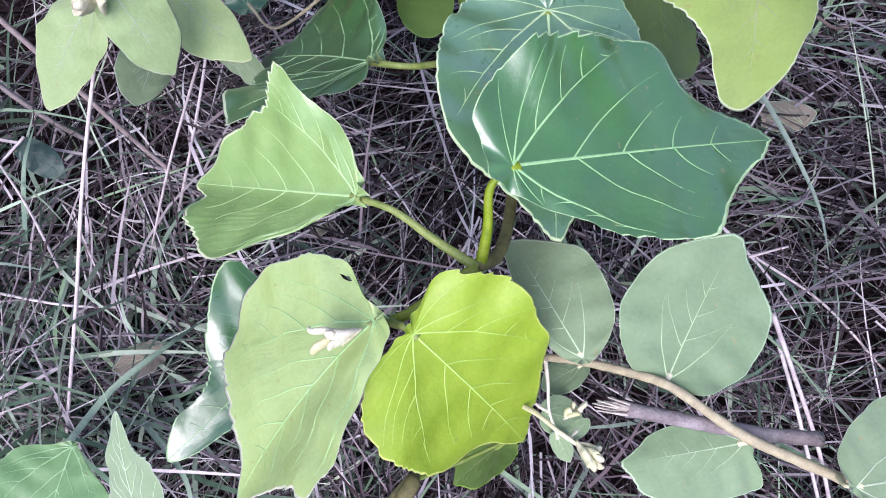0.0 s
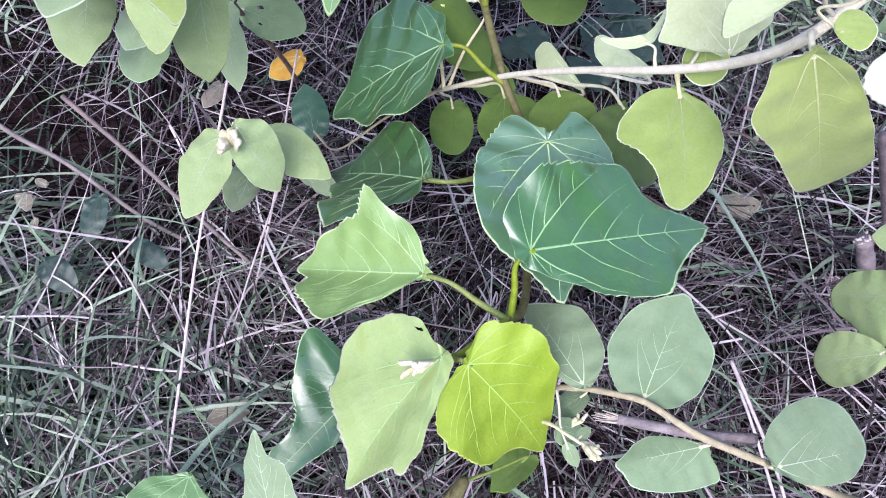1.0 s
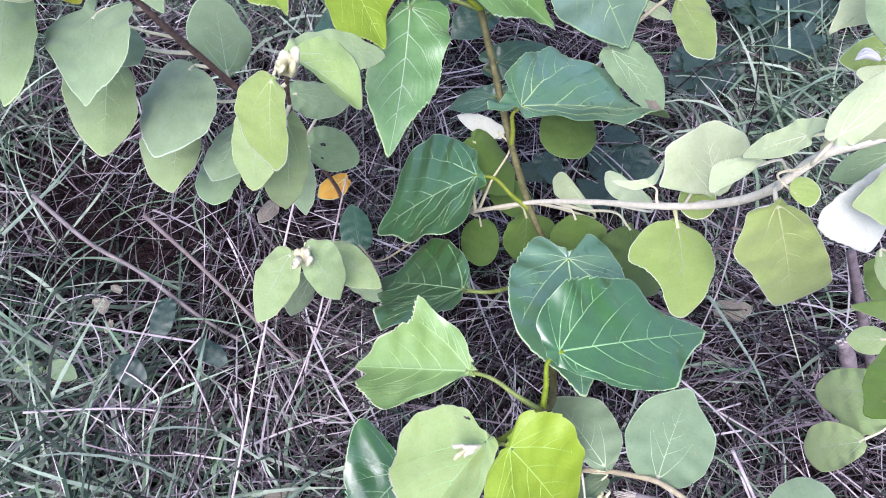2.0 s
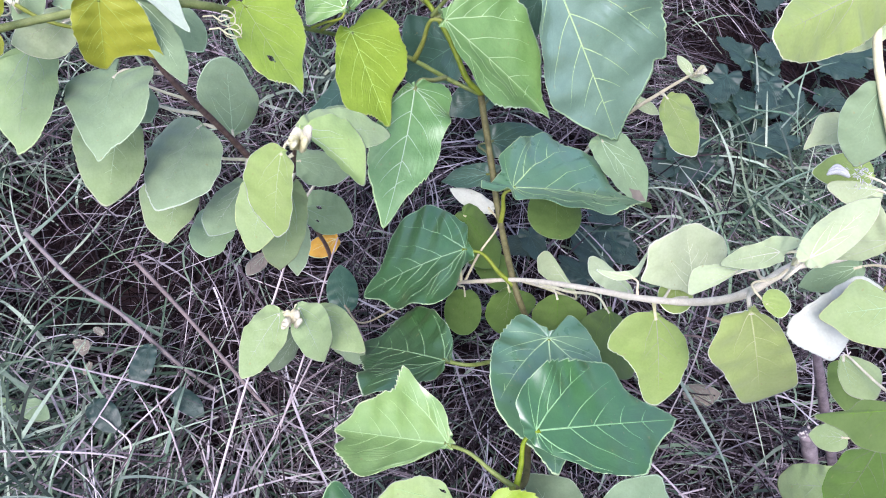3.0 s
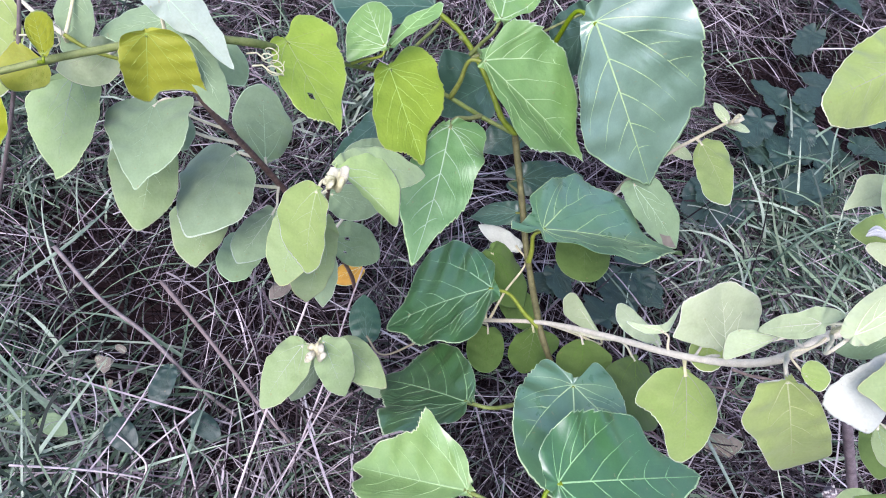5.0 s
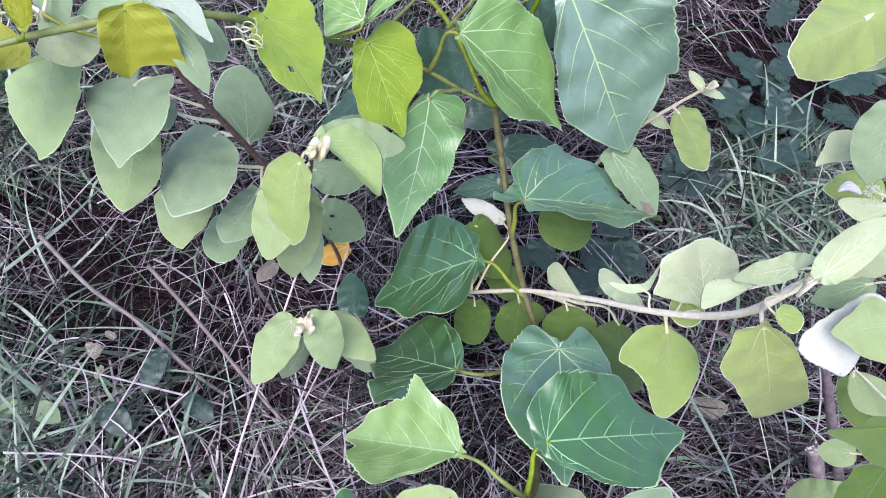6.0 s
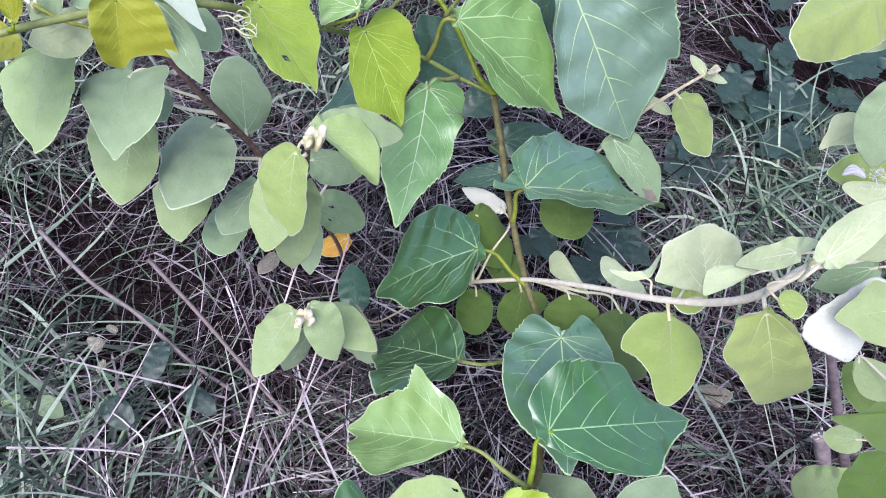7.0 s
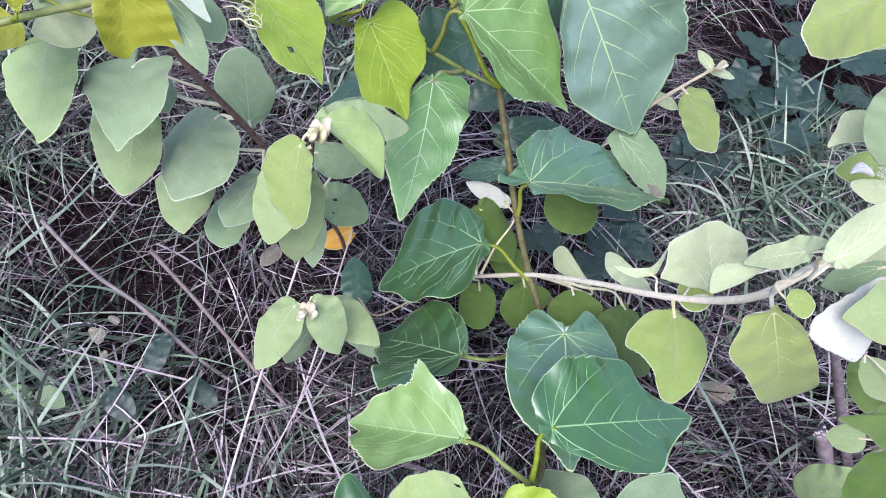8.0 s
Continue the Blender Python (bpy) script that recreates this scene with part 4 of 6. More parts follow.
leaf(left_plant, OVATE, "velvet", (-0.424, 0.450, 0.598), (-1.6, 17.8, -179.2), 0.103, 0.054, 0.064, 0.20, 0.13, (-0.367, 0.45, 0.607), 862, bend=0.00, edge=((-87, 0.48), (-65, 0.54), (-48, 0.71), (-36, 0.78), (-20, 0.85), (-8, 0.90), (0, 1.00), (4, 0.92), (14, 0.78), (27, 0.65), (64, 0.56), (80, 0.61), (91, 0.62), (102, 0.51), (126, 0.19), (178, 0.24), (180, 0.05)))
leaf(left_plant, OVATE, "velvet", (-0.45, 0.5, 0.536), (-11.7, -1.6, -136.9), 0.065, 0.027, 0.026, -0.25, 0.05, (-0.36, 0.473, 0.541), 747)
leaf(left_plant, OVATE, "sage", (-0.462, 0.498, 0.489), (-11.2, -10.4, -175.4), 0.124, 0.034, 0.054, -0.27, 0.07, (-0.354, 0.488, 0.501), 870, bend=0.00, edge=((-57, 0.24), (-35, 0.45), (-25, 0.65), (-15, 0.79), (0, 1.00), (11, 0.88), (22, 0.76), (42, 0.59), (59, 0.51), (95, 0.36), (120, 0.24), (180, 0.05)))
leaf(left_plant, OVATE, "velvet", (-0.377, 0.505, 0.458), (-2.9, 15.9, 163.6), 0.125, 0.055, 0.111, -0.17, 0.04, (-0.349, 0.503, 0.461), 878, bend=0.00, edge=((-79, 0.19), (-67, 0.36), (-55, 0.47), (-42, 0.66), (-32, 0.80), (-20, 0.89), (-8, 0.95), (0, 1.00), (11, 0.88), (25, 0.77), (55, 0.67), (87, 0.85), (102, 0.91), (109, 0.66), (117, 0.38), (180, 0.05)))
leaf(left_plant, OVATE, "sage", (-0.427, 0.528, 0.349), (-10.9, -1.9, 178.7), 0.120, 0.030, 0.060, -0.14, 0.07, (-0.328, 0.522, 0.374), 894, bend=0.00, edge=((-56, 0.23), (-28, 0.53), (-17, 0.71), (-5, 0.90), (0, 1.00), (18, 0.86), (42, 0.65), (57, 0.60), (60, 0.53), (78, 0.27), (180, 0.05)))
leaf(left_plant, ROUND, "velvet", (-0.351, 0.544, 0.403), (12.4, 22.7, 16.6), 0.127, 0.043, 0.044, -0.03, 0.07, (-0.334, 0.517, 0.4), 886, bend=0.00, edge=((-82, 0.12), (-48, 0.33), (-39, 0.53), (-31, 0.66), (-20, 0.80), (-11, 0.92), (0, 1.00), (9, 0.93), (21, 0.75), (34, 0.63), (42, 0.50), (62, 0.22), (180, 0.05)))
leaf(left_plant, OVATE, "velvet", (-0.331, 0.48, 0.372), (0.8, 0.5, 159.4), 0.088, 0.029, 0.034, -0.23, 0.05, (-0.33, 0.52, 0.384), 902)
leaf(left_plant, OVATE, "velvet", (-0.381, 0.506, 0.263), (3.3, 9.3, 171.0), 0.080, 0.028, 0.049, -0.07, 0.05, (-0.314, 0.548, 0.283), 910, bend=0.00, edge=((-69, 0.29), (-38, 0.56), (-25, 0.68), (-14, 0.92), (0, 1.00), (28, 0.88), (49, 0.79), (62, 0.70), (98, 0.60), (180, 0.05)))
leaf(left_plant, OVATE, "silver", (-0.369, 0.438, 0.752), (-20.3, 12.4, -130.2), 0.084, 0.023, 0.020, 0.07, 0.13, (-0.381, 0.426, 0.678), 262, bend=0.00, edge=((-82, 0.27), (-43, 0.39), (-23, 0.51), (-14, 0.69), (-5, 0.85), (0, 1.00), (5, 0.78), (9, 0.52), (29, 0.36), (46, 0.28), (120, 0.28), (180, 0.05)))
leaf(left_plant, OVATE, "velvet", (-0.351, 0.412, 0.732), (-33.9, -6.8, -133), 0.079, 0.016, 0.014, 0.03, 0.14, (-0.363, 0.428, 0.675), 272)
leaf(left_plant, OVATE, "velvet", (-0.351, 0.474, 0.668), (-20.8, 6.2, -136.1), 0.049, 0.019, 0.020, -0.14, 0.07, (-0.372, 0.436, 0.654), 282)
leaf(left_plant, OVATE, "pale", (-0.456, 0.467, 0.655), (-7.2, -29.2, 123.9), 0.059, 0.029, 0.020, -0.02, 0.11, (-0.432, 0.418, 0.694), 316)
leaf(left_plant, OVATE, "velvet", (-0.475, 0.477, 0.719), (-22.1, 2.8, -174.3), 0.066, 0.019, 0.018, 0.00, 0.10, (-0.467, 0.42, 0.71), 325, bend=0.00, edge=((-74, 0.18), (-40, 0.41), (-26, 0.67), (-14, 0.88), (0, 1.00), (8, 0.98), (14, 0.86), (24, 0.62), (46, 0.38), (180, 0.05)))
leaf(left_plant, OVATE, "velvet", (-0.383, 0.485, 0.69), (1.1, -12.7, 114.5), 0.079, 0.026, 0.025, 0.02, 0.10, (-0.379, 0.426, 0.678), 334)
leaf(left_plant, OVATE, "lime", (-0.535, 0.451, 0.720), (-18.4, 9.5, -172.1), 0.098, 0.025, 0.029, 0.10, 0.10, (-0.468, 0.421, 0.711), 415, bend=0.00, edge=((-72, 0.15), (-41, 0.31), (-25, 0.60), (-12, 0.88), (0, 1.00), (17, 0.80), (31, 0.57), (74, 0.29), (180, 0.05)))
leaf(left_plant, OVATE, "lime", (-0.231, 0.346, 0.618), (-41.4, 13.1, 155.8), 0.087, 0.020, 0.038, 0.25, 0.23, (-0.223, 0.375, 0.606), 861, bend=0.00, edge=((-71, 0.20), (-47, 0.31), (-28, 0.49), (-18, 0.72), (-9, 0.90), (0, 1.00), (5, 0.93), (19, 0.80), (31, 0.70), (48, 0.59), (61, 0.46), (81, 0.34), (118, 0.15), (180, 0.05)))
leaf(left_plant, OVATE, "sage", (-0.253, 0.359, 0.564), (-41.7, -4.7, 165.2), 0.091, 0.029, 0.026, 0.17, 0.17, (-0.229, 0.384, 0.568), 869, bend=0.00, edge=((-76, 0.24), (-47, 0.44), (-26, 0.67), (-13, 0.84), (0, 1.00), (13, 0.84), (25, 0.67), (39, 0.46), (56, 0.32), (180, 0.05)))
leaf(left_plant, OVATE, "sage", (-0.239, 0.374, 0.517), (-64.2, -14.8, -158), 0.123, 0.023, 0.032, 0.26, 0.22, (-0.235, 0.394, 0.524), 877)
leaf(left_plant, OVATE, "velvet", (-0.247, 0.415, 0.411), (-41.3, 15.5, 161.8), 0.085, 0.023, 0.025, 0.12, 0.18, (-0.245, 0.431, 0.417), 885)
leaf(left_plant, OVATE, "young", (-0.215, 0.367, 0.627), (-16.5, -14.3, -105.4), 0.080, 0.046, 0.013, 0.39, 0.30, (-0.223, 0.375, 0.606), 893, bend=0.00, edge=((-78, 0.10), (-76, 0.26), (-68, 0.52), (-57, 0.69), (-45, 0.79), (-31, 0.83), (-24, 0.88), (0, 1.00), (9, 0.88), (14, 0.67), (17, 0.43), (18, 0.15), (180, 0.05)))
leaf(left_plant, OVATE, "sage", (-0.204, 0.376, 0.620), (-18.4, 9.0, -69.7), 0.092, 0.026, 0.023, 0.11, 0.17, (-0.223, 0.375, 0.606), 901, bend=0.00, edge=((-168, 0.19), (-134, 0.17), (-61, 0.32), (-31, 0.51), (-12, 0.76), (0, 1.00), (13, 0.79), (24, 0.61), (55, 0.26), (180, 0.05)))
leaf(left_plant, OVATE, "velvet", (-0.241, 0.438, 0.488), (-19.8, 11.4, -89.6), 0.067, 0.021, 0.026, -0.01, 0.14, (-0.241, 0.408, 0.477), 909)
leaf(left_plant, ROUND, "velvet", (-0.250, 0.463, 0.351), (-22.9, 7.5, -104.5), 0.070, 0.042, 0.024, 0.08, 0.15, (-0.248, 0.456, 0.348), 917, holes=((0.35, 0.45, 0.06), (-0.5, 0.3, 0.1)), bend=0.00, edge=((-114, 0.23), (-94, 0.36), (-69, 0.59), (-46, 0.84), (-26, 1.01), (-11, 1.08), (0, 1.00), (20, 0.76), (38, 0.56), (65, 0.27), (180, 0.05)))
leaf(left_plant, OVATE, "velvet", (-0.191, 0.562, 0.432), (-4.9, -18.2, 107.7), 0.062, 0.022, 0.020, 0.00, 0.11, (-0.247, 0.441, 0.39), 296)
bud(left_plant, (-0.212, 0.345, 0.622), 0.042, (0.1, -0.3, 1), 6)

# small upright velvety shoot with a cream bud
bud_plant = shrub("velvet_seedling", (-0.254, 0.387, 0.123), "small upright velvety shoot with a cream bud")
stem(bud_plant, ((-0.239, 0.292, 0.377), (-0.241, 0.3, 0.294), (-0.254, 0.387, 0.123)), 0.0028, 0.004, FELT_STEM, "stem", seed=3)
leaf(bud_plant, OVATE, "sage", (-0.260, 0.303, 0.349), (-10.6, 2.6, 149.3), 0.091, 0.027, 0.028, 0.09, 0.20, (-0.24, 0.297, 0.331), 868, bend=0.05, edge=((-90, 0.18), (-52, 0.38), (-34, 0.53), (-21, 0.73), (-12, 0.88), (0, 1.00), (20, 0.68), (36, 0.52), (39, 0.46), (70, 0.32), (104, 0.17), (180, 0.05)))
leaf(bud_plant, OVATE, "sage", (-0.230, 0.289, 0.398), (-46.5, 6.2, -152.2), 0.082, 0.028, 0.021, 0.05, 0.11, (-0.239, 0.292, 0.377), 876, bend=0.07, edge=((-97, 0.14), (-71, 0.31), (-47, 0.46), (-21, 0.75), (-14, 0.84), (-5, 0.93), (0, 1.00), (13, 0.82), (21, 0.65), (34, 0.45), (50, 0.24), (180, 0.05)))
leaf(bud_plant, OVATE, "sage", (-0.216, 0.327, 0.319), (-5.8, 0.6, -128.4), 0.083, 0.021, 0.028, -0.01, 0.12, (-0.24, 0.298, 0.323), 884, bend=0.10, edge=((-73, 0.23), (-31, 0.48), (-16, 0.70), (0, 1.00), (11, 0.86), (35, 0.59), (40, 0.32), (180, 0.05)))
leaf(bud_plant, OVATE, "velvet", (-0.252, 0.324, 0.248), (-66.3, -49.2, -149.5), 0.070, 0.030, 0.030, 0.02, 0.13, (-0.244, 0.322, 0.251), 892)
leaf(bud_plant, OVATE, "velvet", (-0.216, 0.343, 0.226), (45.8, 66.6, -93.9), 0.087, 0.035, 0.035, -0.06, 0.08, (-0.246, 0.335, 0.225), 900)
bud(bud_plant, (-0.238, 0.28, 0.368), 0.046, (0, -0.3, 1), 5)

# pale felted branch carrying a row of hanging velvety leaves
pale_plant = shrub("velvet_branch_shrub", (0.726, 0.323, 0.012), "pale felted branch carrying a row of hanging velvety leaves")
stem(pale_plant, ((-0.033, 0.407, 0.264), (0.04, 0.364, 0.358), (0.095, 0.305, 0.454), (0.137, 0.256, 0.526), (0.174, 0.228, 0.575), (0.201, 0.216, 0.616), (0.232, 0.226, 0.653), (0.265, 0.229, 0.668), (0.309, 0.238, 0.682)), 0.0027, 0.0046, FELT_STEM, "branch", seed=3)
stem(pale_plant, ((0.309, 0.238, 0.682), (0.425, 0.255, 0.545), (0.648, 0.317, 0.182), (0.726, 0.323, 0.012)), 0.004, 0.005, FELT_STEM, "branch", seed=4)
leaf(pale_plant, OVATE, "lime", (0.156, 0.240, 0.518), (-36.6, -0.2, -165.6), 0.103, 0.035, 0.058, 0.21, 0.20, (0.148, 0.247, 0.54), 875, bend=0.11, edge=((-64, 0.11), (-55, 0.28), (-46, 0.42), (-36, 0.57), (-13, 0.83), (0, 1.00), (11, 0.90), (23, 0.65), (45, 0.54), (68, 0.61), (79, 0.55), (93, 0.41), (108, 0.24), (124, 0.10), (180, 0.05)))
leaf(pale_plant, OVATE, "lime", (0.180, 0.175, 0.662), (-61.7, 22.1, -171.3), 0.130, 0.033, 0.041, 0.39, 0.19, (0.207, 0.218, 0.623), 883, bend=-0.02, edge=((-70, 0.08), (-51, 0.19), (-25, 0.55), (-19, 0.78), (-14, 0.93), (0, 1.00), (8, 0.91), (26, 0.52), (56, 0.38), (67, 0.29), (79, 0.20), (113, 0.14), (115, 0.06), (180, 0.05)))
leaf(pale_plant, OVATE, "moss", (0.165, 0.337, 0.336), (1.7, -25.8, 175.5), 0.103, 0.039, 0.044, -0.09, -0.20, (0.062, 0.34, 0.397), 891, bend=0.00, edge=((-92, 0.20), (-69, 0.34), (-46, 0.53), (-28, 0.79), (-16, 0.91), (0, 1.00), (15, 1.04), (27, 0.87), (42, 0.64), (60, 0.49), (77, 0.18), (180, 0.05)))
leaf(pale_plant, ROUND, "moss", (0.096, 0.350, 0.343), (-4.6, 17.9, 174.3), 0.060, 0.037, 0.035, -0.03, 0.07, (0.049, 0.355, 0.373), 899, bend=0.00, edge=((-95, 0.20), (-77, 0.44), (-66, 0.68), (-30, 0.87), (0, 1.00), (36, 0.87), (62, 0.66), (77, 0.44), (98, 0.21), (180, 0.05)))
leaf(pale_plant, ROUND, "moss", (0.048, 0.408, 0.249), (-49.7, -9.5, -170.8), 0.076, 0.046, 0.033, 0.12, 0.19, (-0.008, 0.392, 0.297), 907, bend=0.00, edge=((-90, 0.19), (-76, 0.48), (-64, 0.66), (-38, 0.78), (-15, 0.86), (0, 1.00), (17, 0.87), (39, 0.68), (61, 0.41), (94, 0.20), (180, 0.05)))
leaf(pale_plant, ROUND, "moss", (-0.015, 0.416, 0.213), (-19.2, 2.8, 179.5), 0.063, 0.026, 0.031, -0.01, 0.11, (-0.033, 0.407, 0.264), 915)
leaf(pale_plant, OVATE, "pale", (0.127, 0.372, 0.317), (-7.3, -40.0, 37.7), 0.088, 0.023, 0.007, 0.16, 0.20, (0.043, 0.361, 0.363), 923, bend=0.00, edge=((-25, 0.31), (-23, 0.62), (-19, 0.81), (-9, 1.00), (0, 1.00), (5, 0.87), (7, 0.63), (9, 0.31), (180, 0.05)))
leaf(pale_plant, OVATE, "pale", (0.167, 0.319, 0.422), (-7.3, -15.5, 41.2), 0.073, 0.018, 0.010, 0.06, 0.15, (0.095, 0.305, 0.454), 931, bend=0.00, edge=((-49, 0.20), (-28, 0.53), (-15, 0.80), (0, 1.00), (5, 0.99), (9, 0.83), (13, 0.49), (32, 0.15), (180, 0.05)))
leaf(pale_plant, OVATE, "pale", (0.131, 0.274, 0.537), (-14.1, -24.4, 76.3), 0.040, 0.007, 0.033, 0.01, 0.12, (0.137, 0.256, 0.526), 939, bend=0.00, edge=((-26, 0.40), (-10, 0.74), (0, 1.00), (2, 0.63), (22, 0.26), (89, 0.26), (104, 0.83), (113, 0.45), (137, 0.17), (180, 0.05)))
leaf(pale_plant, OVATE, "pale", (0.188, 0.256, 0.546), (56.3, -2.4, 26.5), 0.074, 0.056, 0.047, 0.23, 0.13, (0.159, 0.239, 0.555), 310, bend=0.00, edge=((-63, 0.22), (-61, 0.44), (-59, 0.66), (-58, 0.89), (-42, 0.93), (-32, 1.08), (-17, 1.05), (0, 1.00), (12, 0.98), (19, 0.92), (40, 0.84), (56, 0.77), (74, 0.52), (75, 0.25), (180, 0.05)))
leaf(pale_plant, OVATE, "pale", (0.171, 0.205, 0.676), (-17.0, 6.1, 107.7), 0.045, 0.004, 0.019, 0.14, 0.13, (0.216, 0.221, 0.635), 319, bend=0.00, edge=((-11, 0.43), (-5, 0.75), (0, 1.00), (17, 0.91), (31, 0.80), (38, 0.66), (48, 0.36), (67, 0.10), (180, 0.05)))
leaf(pale_plant, OVATE, "pale", (0.182, 0.197, 0.721), (-46.1, -18.3, 94.8), 0.052, 0.011, 0.013, 0.12, 0.19, (0.232, 0.226, 0.653), 328, bend=0.00, edge=((-137, 0.08), (-93, 0.16), (-38, 0.36), (-18, 0.58), (-7, 0.78), (0, 1.00), (9, 0.79), (20, 0.56), (33, 0.35), (82, 0.26), (135, 0.28), (166, 0.36), (176, 0.27)))
leaf(pale_plant, ROUND, "lime", (0.17, 0.263, 0.548), (-18, 12.2, 172.5), 0.032, 0.018, 0.017, 0.01, 0.11, (0.154, 0.243, 0.548), 337)
leaf(pale_plant, OVATE, "lime", (0.172, 0.165, 0.699), (3.2, 20.5, -135.6), 0.018, 0.017, 0.004, -0.00, 0.10, (0.229, 0.225, 0.65), 346, bend=0.00, edge=((-127, 0.29), (-103, 0.69), (-78, 0.98), (-55, 1.14), (-35, 1.15), (0, 1.00), (12, 0.49), (180, 0.05)))
leaf(pale_plant, OVATE, "pale", (0.250, 0.193, 0.750), (-69.5, -26.9, 142.4), 0.057, 0.008, 0.042, 0.40, 0.24, (0.265, 0.229, 0.668), 364, bend=0.00, edge=((-20, 0.42), (-2, 0.71), (0, 1.00), (13, 0.96), (40, 0.82), (66, 0.76), (90, 0.70), (107, 0.76), (180, 0.05)))
leaf(pale_plant, OVATE, "velvet", (0.322, 0.255, 0.612), (-28.9, -13.5, 108.3), 0.054, 0.015, 0.014, -0.01, 0.11, (0.35, 0.244, 0.634), 382)
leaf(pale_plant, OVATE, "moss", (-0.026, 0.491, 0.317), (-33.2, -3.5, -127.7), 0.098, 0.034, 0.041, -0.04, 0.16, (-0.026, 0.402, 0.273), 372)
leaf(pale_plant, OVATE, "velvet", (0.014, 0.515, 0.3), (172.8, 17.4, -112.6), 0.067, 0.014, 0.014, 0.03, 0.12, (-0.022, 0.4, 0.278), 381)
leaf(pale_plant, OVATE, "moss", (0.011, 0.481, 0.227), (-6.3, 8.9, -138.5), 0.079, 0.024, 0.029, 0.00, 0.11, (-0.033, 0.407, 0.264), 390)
leaf(pale_plant, OVATE, "dusk", (-0.197, 0.404, 0.17), (12.8, 3.7, 12), 0.072, 0.025, 0.024, 0.04, 0.13, (-0.033, 0.407, 0.264), 399, stalk=OLIVE_STEM)
leaf(pale_plant, HEART, "pale", (0.309, 0.207, 0.645), (-146.7, 29.1, -25.4), 0.072, 0.050, 0.022, 0.27, 0.12, (0.327, 0.241, 0.661), 355, bend=0.00, edge=((-99, 0.30), (-66, 0.47), (-48, 0.77), (-40, 1.05), (-35, 1.22), (-30, 1.29), (-23, 1.24), (-11, 1.09), (0, 1.00), (5, 0.88), (6, 0.63), (47, 0.42), (180, 0.05)))
leaf(pale_plant, OVATE, "sage", (0.298, 0.179, 0.678), (-22.6, -17.0, 98.2), 0.060, 0.033, 0.027, 0.10, 0.10, (0.327, 0.241, 0.661), 411, bend=0.00, edge=((-155, 0.34), (-79, 0.56), (-39, 0.72), (-26, 0.80), (-12, 0.87), (0, 1.00), (19, 0.74), (50, 0.59), (180, 0.05)))
leaf(pale_plant, OVATE, "pale", (0.177, 0.167, 0.762), (23, -0.4, -51.5), 0.068, 0.015, 0.013, 0.05, 0.14, (0.232, 0.226, 0.653), 373)
bud(pale_plant, (0.23, 0.228, 0.655), 0.012, (0.2, -0.1, 1), 10)

# slender pale shoot with small cream leaves at its tip
shoot_plant = shrub("velvet_shoot", (0.185, 0.691, 0.156), "slender pale shoot with small cream leaves at its tip")
stem(shoot_plant, ((0.288, 0.67, 0.443), (0.257, 0.664, 0.414), (0.214, 0.654, 0.37), (0.186, 0.679, 0.266), (0.185, 0.691, 0.156)), 0.002, 0.0035, FELT_BUD, "stem", seed=3)
leaf(shoot_plant, OVATE, "velvet", (0.163, 0.584, 0.388), (-18.6, 2.1, -130.8), 0.112, 0.038, 0.035, 0.14, 0.17, (0.214, 0.654, 0.37), 354, spots=((0.12, 0.86, 0.16, 0.1), ), bend=-0.01)
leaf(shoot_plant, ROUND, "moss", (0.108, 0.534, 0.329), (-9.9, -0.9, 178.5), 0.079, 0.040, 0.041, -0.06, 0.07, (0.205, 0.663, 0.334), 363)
leaf(shoot_plant, OVATE, "lime", (0.265, 0.662, 0.403), (4.5, -6.8, -164.8), 0.109, 0.038, 0.037, 0.20, 0.13, (0.255, 0.663, 0.411), 973, bend=0.00, edge=((-109, 0.16), (-88, 0.28), (-61, 0.40), (-24, 0.58), (-10, 0.79), (0, 1.00), (17, 1.00), (26, 0.77), (36, 0.48), (47, 0.27), (180, 0.05)))
leaf(shoot_plant, OVATE, "pale", (0.289, 0.669, 0.443), (-1.8, 26, -104.9), 0.035, 0.007, 0.007, 0.03, 0.14, (0.288, 0.67, 0.443), 981)
leaf(shoot_plant, OVATE, "pale", (0.286, 0.672, 0.446), (14.7, -22.2, 25.6), 0.033, 0.008, 0.008, 0.02, 0.12, (0.288, 0.67, 0.443), 989)
leaf(shoot_plant, OVATE, "pale", (0.228, 0.688, 0.369), (-6.5, 28.4, -124.1), 0.046, 0.010, 0.010, 0.03, 0.12, (0.225, 0.656, 0.381), 0)
bud(shoot_plant, (0.286, 0.662, 0.445), 0.03, (0.4, -0.2, 1), 7)

# low pale branch with round grey-green velvety leaves
lower_plant = shrub("low_velvet_branch", (0.06, 0.04, 0.336), "low pale branch with round grey-green velvety leaves")
stem(lower_plant, ((0.06, 0.04, 0.336), (0.089, 0.034, 0.361), (0.118, 0.026, 0.372), (0.14, 0.017, 0.38), (0.178, -0.01, 0.381), (0.216, -0.027, 0.377), (0.248, -0.041, 0.379), (0.294, -0.063, 0.374), (0.312, -0.088, 0.505)), 0.0025, 0.0036, OLIVE_STEM, "branch", seed=3)
stem(lower_plant, ((0.04, 0.012, 0.335), (0.056, 0.003, 0.368), (0.069, -0.009, 0.385), (0.079, -0.016, 0.385)), 0.0018, 0.0012, FELT_STEM, "branch", seed=4)
